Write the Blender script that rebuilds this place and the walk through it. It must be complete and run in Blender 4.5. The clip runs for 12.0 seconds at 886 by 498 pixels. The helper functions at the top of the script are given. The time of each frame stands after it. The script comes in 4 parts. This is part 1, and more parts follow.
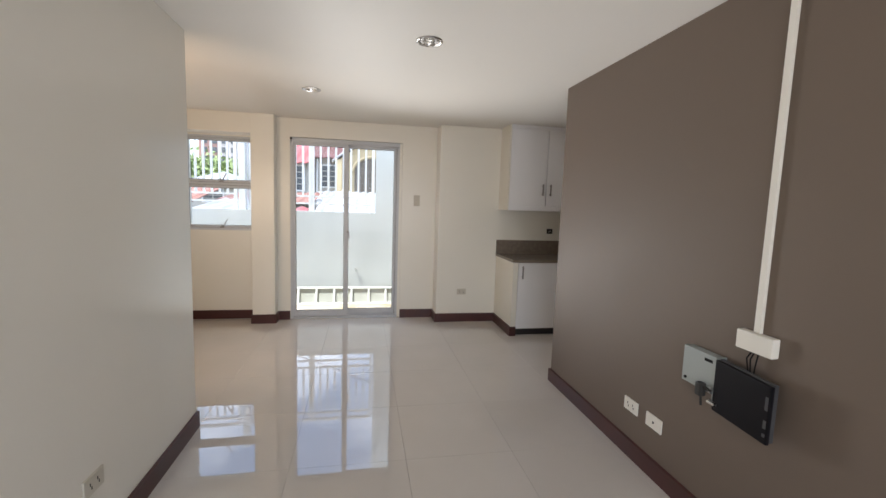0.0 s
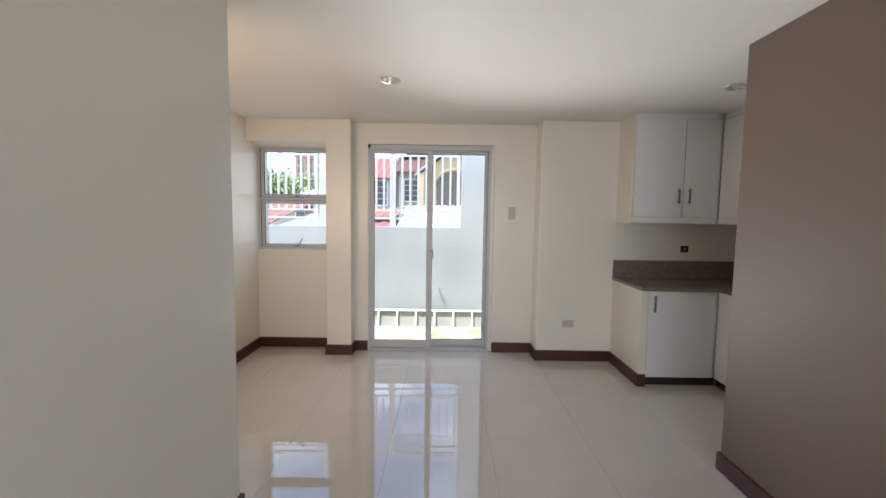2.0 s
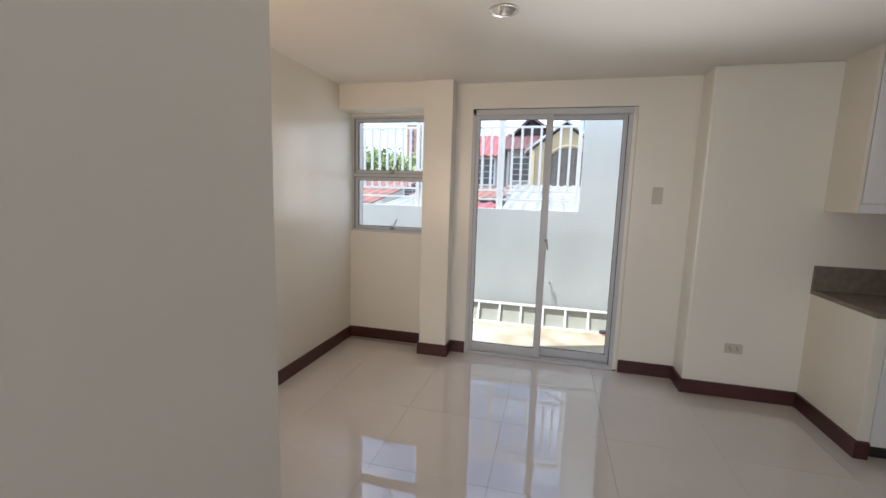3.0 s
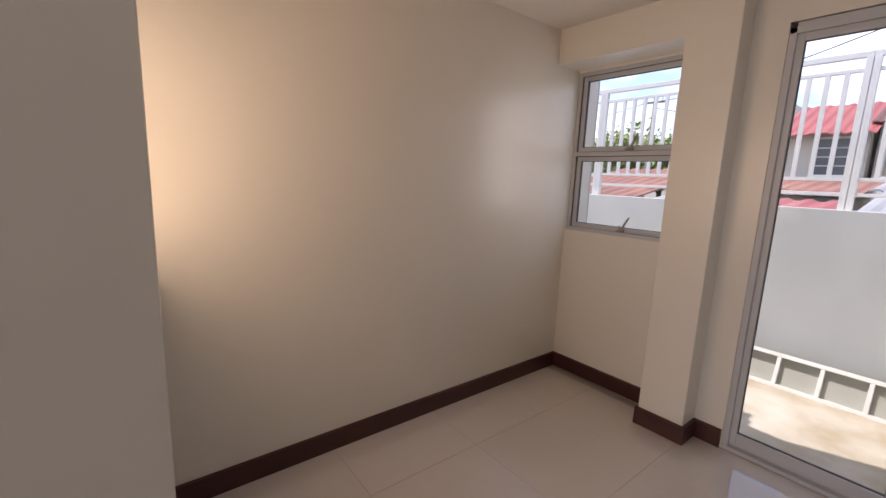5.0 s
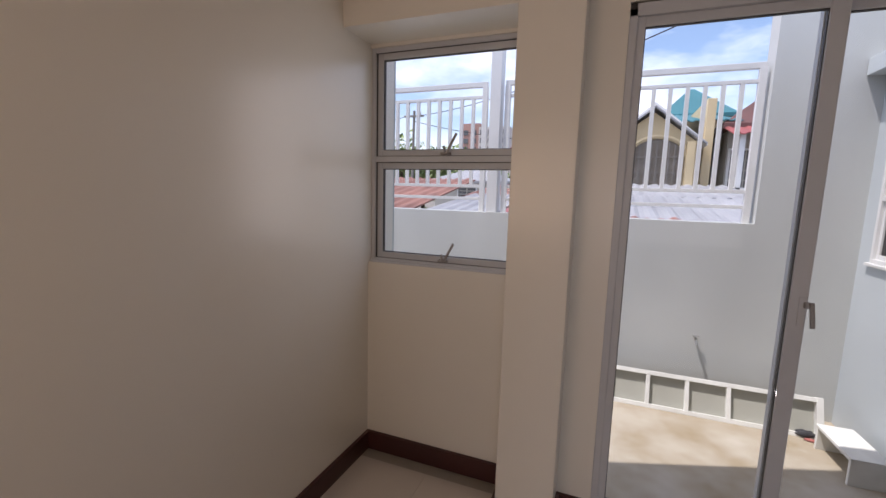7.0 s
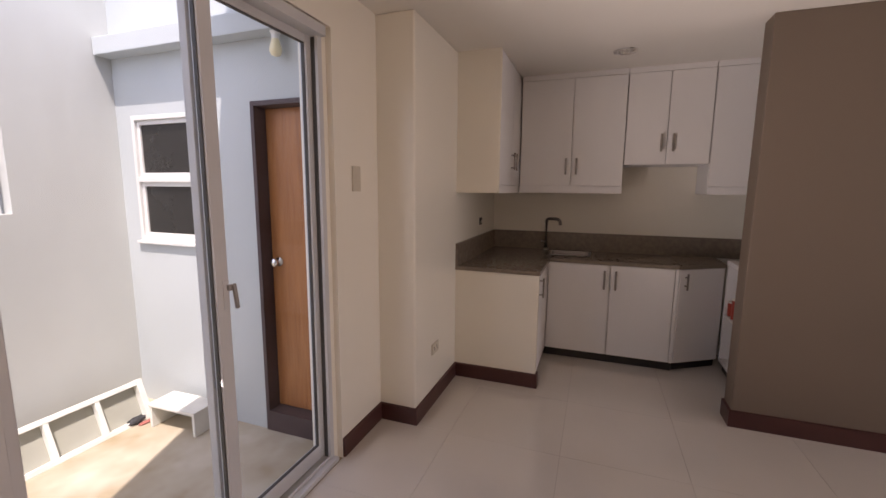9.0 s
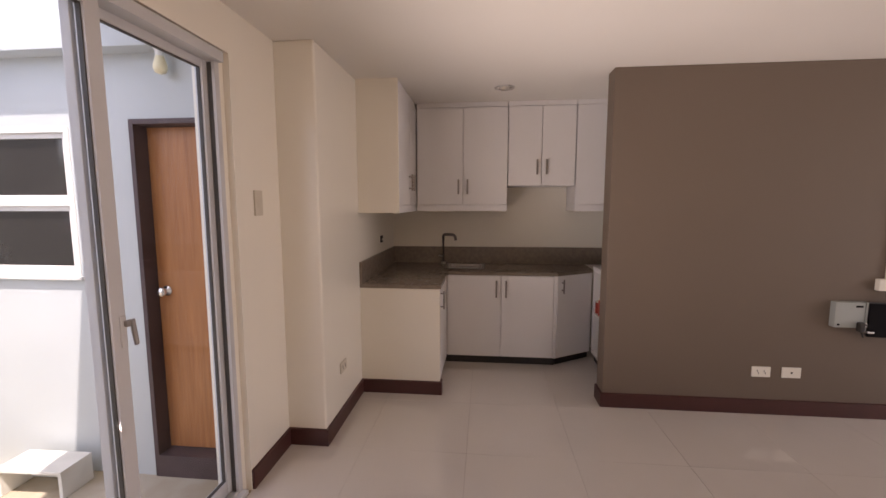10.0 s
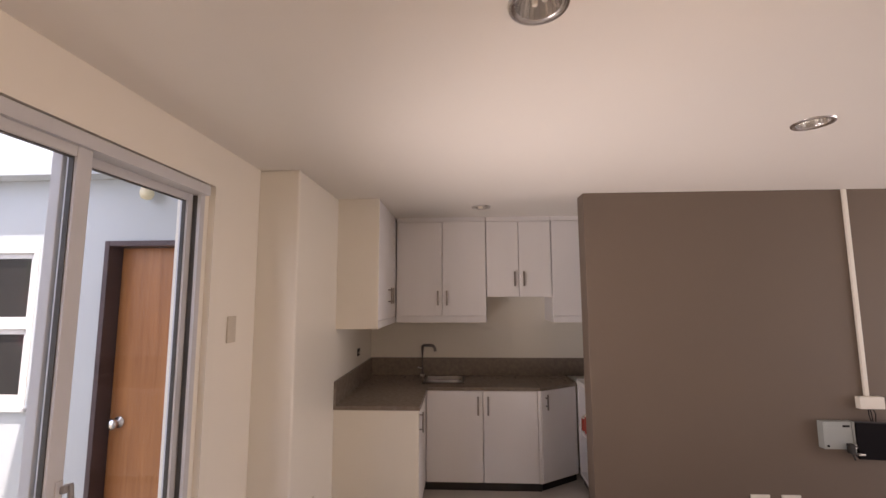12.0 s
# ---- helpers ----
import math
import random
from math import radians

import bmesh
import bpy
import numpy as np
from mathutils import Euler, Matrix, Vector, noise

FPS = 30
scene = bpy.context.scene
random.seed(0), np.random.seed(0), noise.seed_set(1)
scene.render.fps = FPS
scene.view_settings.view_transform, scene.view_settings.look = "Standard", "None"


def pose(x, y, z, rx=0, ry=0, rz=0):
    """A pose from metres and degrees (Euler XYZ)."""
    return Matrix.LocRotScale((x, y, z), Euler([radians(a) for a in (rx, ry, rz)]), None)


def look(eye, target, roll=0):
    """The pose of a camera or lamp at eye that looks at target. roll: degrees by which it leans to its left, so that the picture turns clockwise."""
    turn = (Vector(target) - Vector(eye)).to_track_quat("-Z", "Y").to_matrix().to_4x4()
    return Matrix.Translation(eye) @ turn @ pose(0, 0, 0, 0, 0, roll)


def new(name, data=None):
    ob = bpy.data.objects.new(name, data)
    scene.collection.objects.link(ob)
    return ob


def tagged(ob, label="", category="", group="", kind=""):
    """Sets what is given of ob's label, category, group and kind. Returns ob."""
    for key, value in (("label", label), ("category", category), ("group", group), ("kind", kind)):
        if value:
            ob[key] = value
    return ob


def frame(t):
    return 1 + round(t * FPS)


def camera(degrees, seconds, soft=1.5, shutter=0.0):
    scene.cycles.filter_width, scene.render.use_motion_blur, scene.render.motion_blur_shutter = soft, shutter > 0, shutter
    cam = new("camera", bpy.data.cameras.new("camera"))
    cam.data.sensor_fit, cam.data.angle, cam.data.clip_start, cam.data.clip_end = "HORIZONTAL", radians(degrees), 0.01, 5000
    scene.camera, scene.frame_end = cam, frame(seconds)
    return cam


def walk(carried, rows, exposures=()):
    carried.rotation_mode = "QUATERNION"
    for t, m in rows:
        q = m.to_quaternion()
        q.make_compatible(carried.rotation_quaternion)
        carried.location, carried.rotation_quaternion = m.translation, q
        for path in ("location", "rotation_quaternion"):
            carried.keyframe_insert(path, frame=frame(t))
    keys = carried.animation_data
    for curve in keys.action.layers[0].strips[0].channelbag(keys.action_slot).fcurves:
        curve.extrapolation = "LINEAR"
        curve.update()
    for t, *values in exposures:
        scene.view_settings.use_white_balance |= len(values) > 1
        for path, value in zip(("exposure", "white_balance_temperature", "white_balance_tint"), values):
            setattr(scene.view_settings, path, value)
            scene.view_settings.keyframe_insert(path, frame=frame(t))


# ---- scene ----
cam = camera(93.3, 12.0)
PATH = [
    (0, (0.596, -0.051, 1.400), (0.973, 1.902, 1.189), 1.9),
    (0.5, (0.559, -0.017, 1.407), (0.930, 1.939, 1.216), 1.3),
    (1, (0.551, 0.126, 1.395), (0.851, 2.096, 1.223), 0.9),
    (1.5, (0.577, 0.436, 1.393), (0.754, 2.423, 1.238), 0.7),
    (2, (0.544, 0.758, 1.404), (0.541, 2.752, 1.244), 0.8),
    (2.5, (0.479, 1.087, 1.437), (0.243, 3.062, 1.233), 1.3),
    (3, (0.45, 1.466, 1.408), (-0.04, 3.387, 1.143), 1.7),
    (3.5, (0.466, 1.784, 1.377), (-0.325, 3.598, 1.085), 2.0),
    (3.7, (0.435, 1.915, 1.356), (-0.474, 3.671, 1.056), 2.1),
    (5.3, (0.415, 2.634, 1.369), (-1.160, 3.816, 1.025), 2.2),
    (5.5, (0.372, 2.675, 1.372), (-1.192, 3.871, 1.022), 2.2),
    (6, (0.152, 2.766, 1.400), (-1.285, 4.115, 1.070), 1.75),
    (6.5, (-0.047, 2.944, 1.399), (-1.212, 4.542, 1.105), 1.4),
    (7, (-0.241, 3.233, 1.397), (-0.967, 5.077, 1.128), 1.6),
    (7.5, (-0.433, 3.414, 1.379), (-0.337, 5.397, 1.143), 2.0),
    (7.7, (-0.475, 3.444, 1.382), (-0.003, 5.374, 1.15), 2.1),
    (9.3, (-0.716, 3.861, 1.388), (1.214, 4.307, 1.118), 0.1),
    (9.5, (-0.757, 3.853, 1.381), (1.197, 4.197, 1.132), -0.1),
    (10, (-0.811, 3.845, 1.435), (1.167, 4.044, 1.216), -0.1),
    (10.5, (-0.825, 3.843, 1.443), (1.167, 3.976, 1.323), 0.1),
    (11, (-0.824, 3.832, 1.507), (1.173, 3.939, 1.524), 0.1),
    (11.5, (-0.834, 3.826, 1.597), (1.159, 3.933, 1.723), 0.0),
    (12, (-0.805, 3.851, 1.596), (1.18, 3.949, 1.819), -0.2),
]
walk(cam, [(t, look(eye, to, roll)) for t, eye, to, roll in PATH], [(0.0, 1.75, 6150, 10), (2.5, 1.6, 6000, 10), (3.5, 1.36, 6150, 12), (5.5, 1.0, 6650, 24), (6.5, 0.78, 6550, 23), (7.5, 0.68, 6330, 21), (9.5, 1.58, 7150, 28), (12.0, 1.76, 7000, 27)])

# ---- world, sun, large lights ----
SUN_DIR = Vector((0.126, 0.075, -0.351)).normalized()
world = bpy.data.worlds.new("sky")
scene.world = world
world.use_nodes = True
wn, wl = world.node_tree.nodes, world.node_tree.links
wn.clear()
w_out = wn.new("ShaderNodeOutputWorld")
w_bg = wn.new("ShaderNodeBackground")
w_sky = wn.new("ShaderNodeTexSky")
w_sky.sky_type = "NISHITA"
w_sky.sun_disc = False
w_sky.sun_elevation = math.asin(-SUN_DIR.z)
w_sky.sun_rotation = math.atan2(-SUN_DIR.x, -SUN_DIR.y)
w_sky.air_density, w_sky.dust_density = 1.0, 1.6
w_co = wn.new("ShaderNodeTexCoord")
w_map = wn.new("ShaderNodeMapping")
w_map.inputs["Scale"].default_value = (1.0, 1.0, 2.6)
w_noise = wn.new("ShaderNodeTexNoise")
w_noise.inputs["Scale"].default_value = 3.2
w_noise.inputs["Detail"].default_value = 7.0
w_noise.inputs["Roughness"].default_value = 0.55
w_ramp = wn.new("ShaderNodeValToRGB")
w_ramp.color_ramp.elements[0].position, w_ramp.color_ramp.elements[1].position = 0.40, 0.70
w_mix = wn.new("ShaderNodeMix")
w_mix.data_type = "RGBA"
w_mix.inputs["B"].default_value = (7.6, 7.8, 8.6, 1)
w_mul = wn.new("ShaderNodeMath")
w_mul.operation = "MULTIPLY"
w_mul.inputs[1].default_value = 0.9
wl.new(w_co.outputs["Generated"], w_map.inputs["Vector"])
wl.new(w_map.outputs["Vector"], w_noise.inputs["Vector"])
wl.new(w_noise.outputs["Fac"], w_ramp.inputs["Fac"])
wl.new(w_ramp.outputs["Color"], w_mul.inputs[0])
wl.new(w_mul.outputs[0], w_mix.inputs["Factor"])
wl.new(w_sky.outputs["Color"], w_mix.inputs["A"])
wl.new(w_mix.outputs["Result"], w_bg.inputs["Color"])
wl.new(w_bg.outputs["Background"], w_out.inputs["Surface"])
w_bg.inputs["Strength"].default_value = 0.145

sun = new("sun", bpy.data.lights.new("sun", "SUN"))
sun.data.energy, sun.data.angle, sun.data.color = 2.5, radians(0.6), (1.0, 0.95, 0.87)
sun.matrix_world = look((0, 0, 30), Vector((0, 0, 30)) + SUN_DIR)

# warm light that rises from the light well beside the stair-side window
well_lamp = new("light_well_lamp", bpy.data.lights.new("light_well_lamp", "AREA"))
well_lamp.data.energy, well_lamp.data.color = 1.4, (1.0, 0.64, 0.38)
well_lamp.data.shape, well_lamp.data.size, well_lamp.data.size_y = "RECTANGLE", 0.4, 0.4
well_lamp.matrix_world = look((-0.76, 1.60, 0.70), (-1.10, 2.9, 1.30))

# fill lamp added in the side window's opening, to lift nook and kitchen
side_fill = new("side_fill_lamp", bpy.data.lights.new("side_fill_lamp", "AREA"))
side_fill.data.energy, side_fill.data.color = 4.6, (1.0, 0.72, 0.49)
side_fill.data.shape, side_fill.data.size, side_fill.data.size_y = "RECTANGLE", 0.78, 0.8
side_fill.matrix_world = look((-0.96, 2.405, 1.46), (-0.96, 4.0, 1.30))

# fill lamp added in an unseen opening behind the walk, brightens the room
back_fill = new("back_fill_lamp", bpy.data.lights.new("back_fill_lamp", "AREA"))
back_fill.data.energy, back_fill.data.color = 18.0, (1.0, 0.96, 0.91)
back_fill.data.shape, back_fill.data.size, back_fill.data.size_y = "RECTANGLE", 2.2, 1.85
back_fill.matrix_world = look((0.87, -2.5, 1.2), (0.87, 0.0, 3.9))

# fill lamp added inside the awning window, aimed to brighten the nook wall
nook_fill = new("nook_fill_lamp", bpy.data.lights.new("nook_fill_lamp", "AREA"))
nook_fill.data.energy, nook_fill.data.color = 0.32, (1.0, 0.95, 0.88)
nook_fill.data.shape, nook_fill.data.size, nook_fill.data.size_y = "RECTANGLE", 0.3, 0.85
nook_fill.data.spread = radians(120)
nook_fill.matrix_world = look((-0.80, 4.99, 1.55), (-1.38, 4.45, 1.48))

# fill lamp added inside the sliding door, aimed up to brighten ceiling and kitchen
door_fill = new("door_fill_lamp", bpy.data.lights.new("door_fill_lamp", "AREA"))
door_fill.data.energy, door_fill.data.color = 4.0, (1.0, 0.95, 0.88)
door_fill.data.shape, door_fill.data.size, door_fill.data.size_y = "RECTANGLE", 0.6, 0.6
door_fill.data.spread = radians(85)
door_fill.matrix_world = look((0.40, 4.89, 0.45), (0.85, 3.89, 1.05))

# ---- materials ----


def nodes_of(name):
    m = bpy.data.materials.new(name)
    m.use_nodes = True
    return m, m.node_tree.nodes, m.node_tree.links, m.node_tree.nodes["Principled BSDF"]


def surface(name, color, rough=0.5, metal=0.0, vary=0.06, scale=3.0, fine=60.0, bump=0.05, stretch=(1, 1, 1), dark=None,
            rough_vary=0.08, per_object=0.0, coat=0.0, dist=0.002):
    """Paint, stone or metal with a coarse and a fine variation of colour, gloss and relief, in metres."""
    m, n, l, b = nodes_of(name)
    co = n.new("ShaderNodeNewGeometry")
    mp = n.new("ShaderNodeMapping")
    mp.inputs["Scale"].default_value = stretch
    l.new(co.outputs["Position"], mp.inputs["Vector"])
    big, small = n.new("ShaderNodeTexNoise"), n.new("ShaderNodeTexNoise")
    big.inputs["Scale"].default_value, big.inputs["Detail"].default_value = scale, 4.0
    small.inputs["Scale"].default_value, small.inputs["Detail"].default_value = fine, 3.0
    l.new(mp.outputs["Vector"], big.inputs["Vector"])
    l.new(mp.outputs["Vector"], small.inputs["Vector"])
    mix = n.new("ShaderNodeMix")
    mix.data_type = "RGBA"
    d = dark if dark else tuple(c * (1 - 2.2 * vary) for c in color)
    mix.inputs["A"].default_value = (*d, 1)
    mix.inputs["B"].default_value = (*color, 1)
    add = n.new("ShaderNodeMath")
    add.operation = "MULTIPLY_ADD"
    add.inputs[1].default_value = 0.35
    l.new(small.outputs["Fac"], add.inputs[0])
    sc = n.new("ShaderNodeMapRange")
    sc.inputs["From Min"].default_value, sc.inputs["From Max"].default_value = 0.3, 0.7
    sc.inputs["To Max"].default_value = 0.8
    l.new(big.outputs["Fac"], sc.inputs["Value"])
    l.new(sc.outputs["Result"], add.inputs[2])
    l.new(add.outputs[0], mix.inputs["Factor"])
    result = mix.outputs["Result"]
    if per_object:
        info = n.new("ShaderNodeObjectInfo")
        hsv = n.new("ShaderNodeHueSaturation")
        rg = n.new("ShaderNodeMapRange")
        rg.inputs["To Min"].default_value, rg.inputs["To Max"].default_value = 1 - per_object, 1 + per_object
        l.new(info.outputs["Random"], rg.inputs["Value"])
        l.new(rg.outputs["Result"], hsv.inputs["Value"])
        l.new(result, hsv.inputs["Color"])
        result = hsv.outputs["Color"]
    l.new(result, b.inputs["Base Color"])
    rr = n.new("ShaderNodeMapRange")
    rr.inputs["To Min"].default_value, rr.inputs["To Max"].default_value = max(0.0, rough - rough_vary), min(1.0, rough + rough_vary)
    l.new(big.outputs["Fac"], rr.inputs["Value"])
    l.new(rr.outputs["Result"], b.inputs["Roughness"])
    b.inputs["Metallic"].default_value = metal
    b.inputs["Coat Weight"].default_value = coat
    if bump:
        bp = n.new("ShaderNodeBump")
        bp.inputs["Strength"].default_value, bp.inputs["Distance"].default_value = bump, dist
        l.new(small.outputs["Fac"], bp.inputs["Height"])
        l.new(bp.outputs["Normal"], b.inputs["Normal"])
    return m


def wood(name, light, dark, rough=0.35, scale=6.0, stretch=(9, 9, 0.55), coat=0.1):
    m, n, l, b = nodes_of(name)
    co = n.new("ShaderNodeNewGeometry")
    mp = n.new("ShaderNodeMapping")
    mp.inputs["Scale"].default_value = stretch
    l.new(co.outputs["Position"], mp.inputs["Vector"])
    no = n.new("ShaderNodeTexNoise")
    no.inputs["Scale"].default_value, no.inputs["Detail"].default_value, no.inputs["Distortion"].default_value = scale, 6.0, 0.6
    l.new(mp.outputs["Vector"], no.inputs["Vector"])
    rp = n.new("ShaderNodeValToRGB")
    rp.color_ramp.elements[0].position, rp.color_ramp.elements[1].position = 0.3, 0.72
    rp.color_ramp.elements[0].color, rp.color_ramp.elements[1].color = (*dark, 1), (*light, 1)
    l.new(no.outputs["Fac"], rp.inputs["Fac"])
    l.new(rp.outputs["Color"], b.inputs["Base Color"])
    b.inputs["Roughness"].default_value = rough
    b.inputs["Coat Weight"].default_value = coat
    bp = n.new("ShaderNodeBump")
    bp.inputs["Strength"].default_value, bp.inputs["Distance"].default_value = 0.15, 0.001
    l.new(no.outputs["Fac"], bp.inputs["Height"])
    l.new(bp.outputs["Normal"], b.inputs["Normal"])
    return m


def pane_glass(name, tint=(0.96, 0.98, 0.98)):
    m, n, l, b = nodes_of(name)
    n.remove(b)
    tr, gl, mx, lw, pw, ma = (n.new("ShaderNodeBsdfTransparent"), n.new("ShaderNodeBsdfGlossy"), n.new("ShaderNodeMixShader"), n.new("ShaderNodeLayerWeight"),
                              n.new("ShaderNodeMath"), n.new("ShaderNodeMath"))
    tr.inputs["Color"].default_value = (*tint, 1)
    gl.inputs["Roughness"].default_value = 0.01
    lw.inputs["Blend"].default_value = 0.5
    pw.operation, pw.inputs[1].default_value = "POWER", 5.0
    ma.operation, ma.inputs[1].default_value, ma.inputs[2].default_value = "MULTIPLY_ADD", 0.85, 0.008
    l.new(lw.outputs["Facing"], pw.inputs[0])
    l.new(pw.outputs[0], ma.inputs[0])
    l.new(ma.outputs[0], mx.inputs["Fac"])
    l.new(tr.outputs[0], mx.inputs[1])
    l.new(gl.outputs[0], mx.inputs[2])
    l.new(mx.outputs[0], n["Material Output"].inputs["Surface"])
    return m


M_WALL = surface("cream_wall_paint", (0.81, 0.783, 0.708), 0.30, vary=0.012, scale=1.6, fine=9, bump=0.10, rough_vary=0.008)
M_WALL.node_tree.nodes["Principled BSDF"].inputs["Coat Weight"].default_value = 0.4
M_WALL.node_tree.nodes["Principled BSDF"].inputs["Coat Roughness"].default_value = 0.26
M_SATIN = surface("satin_cream_wall_paint", (0.81, 0.78, 0.71), 0.20, vary=0.012, scale=1.6, fine=5, bump=0.22, rough_vary=0.0)
M_CEIL = surface("ceiling_paint", (0.83, 0.805, 0.76), 0.55, vary=0.012, scale=1.2, fine=24, bump=0.06)
M_BROWN = surface("brown_wall_paint", (0.150, 0.113, 0.087), 0.60, vary=0.03, scale=1.8, fine=30, bump=0.10)
M_TILE = surface("polished_floor_tile", (0.63, 0.585, 0.54), 0.008, vary=0.025, scale=2.5, fine=30, bump=0.0, rough_vary=0.004, per_object=0.012)
M_TILE.node_tree.nodes["Principled BSDF"].inputs["IOR"].default_value = 2.0
M_GROUT = surface("tile_joint", (0.36, 0.33, 0.29), 0.8, vary=0.1)
M_BASE = surface("maroon_skirting", (0.068, 0.020, 0.018), 0.42, vary=0.12, scale=5, fine=40, bump=0.05)
M_CAB = surface("white_laminate", (0.83, 0.82, 0.83), 0.42, vary=0.015, scale=4, fine=90, bump=0.06, stretch=(1, 1, 0.15))
M_CABSIDE = surface("cream_panel", (0.80, 0.76, 0.67), 0.45, vary=0.02, scale=2)
M_TOP = surface("grey_brown_granite", (0.235, 0.192, 0.155), 0.22, vary=0.14, scale=30, fine=260, bump=0.03)
M_KICK = surface("black_plinth", (0.02, 0.018, 0.018), 0.5)
M_STEEL = surface("brushed_steel", (0.60, 0.59, 0.57), 0.3, metal=1.0, vary=0.04, scale=10, fine=200, bump=0.03)
M_HANDLE = surface("dull_steel_pull", (0.30, 0.28, 0.27), 0.36, metal=1.0, vary=0.05, scale=10, fine=200, bump=0.03)
M_CHROME = surface("chrome", (0.74, 0.73, 0.72), 0.26, metal=1.0, vary=0.01)
M_ALU = surface("grey_white_aluminium", (0.56, 0.58, 0.61), 0.38, metal=0.0, vary=0.03, scale=4, fine=80, bump=0.02)
M_GASKET = surface("black_gasket", (0.06, 0.058, 0.056), 0.6)
M_GLASS = pane_glass("clear_glass")
M_LEVER = surface("dull_grey_lever", (0.32, 0.31, 0.305), 0.45, metal=0.3, vary=0.04, scale=20)
M_DARKGLASS = surface("smoked_glass", (0.028, 0.026, 0.025), 0.06, vary=0.1, scale=2, bump=0)
M_PLASTIC = surface("ivory_plastic", (0.80, 0.77, 0.70), 0.35, vary=0.01)
M_PLATE = surface("dull_ivory_plastic", (0.58, 0.54, 0.46), 0.4, vary=0.02)
M_DARK = surface("dark_slot", (0.02, 0.018, 0.016), 0.6)
M_BLUE = surface("pale_blue_render", (0.53, 0.575, 0.595), 0.75, vary=0.07, scale=1.1, fine=40, bump=0.0)
M_PARAPET = surface("weathered_pale_render", (0.60, 0.615, 0.60), 0.8, vary=0.10, scale=1.3, fine=30, bump=0.1, stretch=(1, 1, 0.45))
M_WHITE = surface("white_gloss_paint", (0.74, 0.74, 0.73), 0.4, vary=0.03, scale=6, fine=60, bump=0.08)
M_CONC = surface("stained_concrete", (0.50, 0.46, 0.39), 0.85, vary=0.1, scale=2.6, fine=14, bump=0.15, dark=(0.27, 0.20, 0.105))
M_DOORWOOD = wood("varnished_door_wood", (0.43, 0.185, 0.068), (0.31, 0.12, 0.042), coat=0.0)
M_JAMB = surface("dark_brown_jamb", (0.085, 0.056, 0.06), 0.55, vary=0.2, scale=7, fine=40, bump=0.2)
M_BOXGREY = surface("grey_enamel", (0.36, 0.39, 0.38), 0.4, vary=0.03)
M_BLACK = surface("black_gloss", (0.006, 0.005, 0.007), 0.55, vary=0.05)
M_BLACK.node_tree.nodes["Principled BSDF"].inputs["Specular IOR Level"].default_value = 0.12
M_CASE = surface("dark_grey_case", (0.055, 0.055, 0.06), 0.45, vary=0.05)
M_BULB = surface("opal_bulb", (0.82, 0.75, 0.52), 0.3, vary=0.02)
M_FOAM = surface("worn_white_board", (0.76, 0.76, 0.72), 0.7, vary=0.08, scale=9, fine=70, bump=0.3)

# ---- building helpers ----
ORIGIN = {}


def thing(name, at, label="", category="", group="", kind=""):
    ob = new(name)
    ob.location = at
    ob.empty_display_size = 0.1
    ORIGIN[ob.name] = Vector(at)
    return tagged(ob, label, category, group, kind)


def part(name, bm, material, parent=None, label="", smooth=False):
    me = bpy.data.meshes.new(name)
    o = ORIGIN.get(parent.name, Vector()) if parent else Vector()
    bmesh.ops.translate(bm, verts=bm.verts, vec=-o)
    if smooth:
        for f in bm.faces:
            f.smooth = True
    bm.to_mesh(me)
    bm.free()
    me.materials.append(material)
    ob = new(name, me)
    if parent:
        ob.parent = parent
        ORIGIN[ob.name] = o
    return tagged(ob, label) if label else ob


def add_box(bm, x0, x1, y0, y1, z0, z1, m=None):
    vs = [bm.verts.new((x, y, z)) for x in (x0, x1) for y in (y0, y1) for z in (z0, z1)]
    for i in ((0, 1, 3, 2), (4, 6, 7, 5), (0, 4, 5, 1), (2, 3, 7, 6), (0, 2, 6, 4), (1, 5, 7, 3)):
        bm.faces.new([vs[k] for k in i])
    if m is not None:
        bmesh.ops.transform(bm, matrix=m, verts=vs)
    return vs


def box(x0, x1, y0, y1, z0, z1, bevel=0.0, seg=2, m=None):
    bm = bmesh.new()
    add_box(bm, x0, x1, y0, y1, z0, z1)
    if bevel:
        bmesh.ops.bevel(bm, geom=bm.edges[:], offset=bevel, segments=seg, affect="EDGES", profile=0.6)
    if m is not None:
        bmesh.ops.transform(bm, matrix=m, verts=bm.verts)
    bmesh.ops.recalc_face_normals(bm, faces=bm.faces)
    return bm


def prism(points, z0, z1, bevel=0.0):
    """An upright prism over a plan outline."""
    bm = bmesh.new()
    lo = [bm.verts.new((x, y, z0)) for x, y in points]
    hi = [bm.verts.new((x, y, z1)) for x, y in points]
    bm.faces.new(lo)
    bm.faces.new(hi)
    k = len(points)
    for i in range(k):
        bm.faces.new((lo[i], lo[(i + 1) % k], hi[(i + 1) % k], hi[i]))
    bmesh.ops.recalc_face_normals(bm, faces=bm.faces)
    if bevel:
        bmesh.ops.bevel(bm, geom=bm.edges[:], offset=bevel, segments=2, affect="EDGES")
    return bm


def rod(a, b, r, seg=10, r2=None):
    a, b = Vector(a), Vector(b)
    bm = bmesh.new()
    bmesh.ops.create_cone(bm, cap_ends=True, segments=seg, radius1=r, radius2=r if r2 is None else r2, depth=(b - a).length)
    turn = (b - a).to_track_quat("Z", "Y").to_matrix().to_4x4()
    bmesh.ops.transform(bm, matrix=Matrix.Translation((a + b) / 2) @ turn, verts=bm.verts)
    return bm


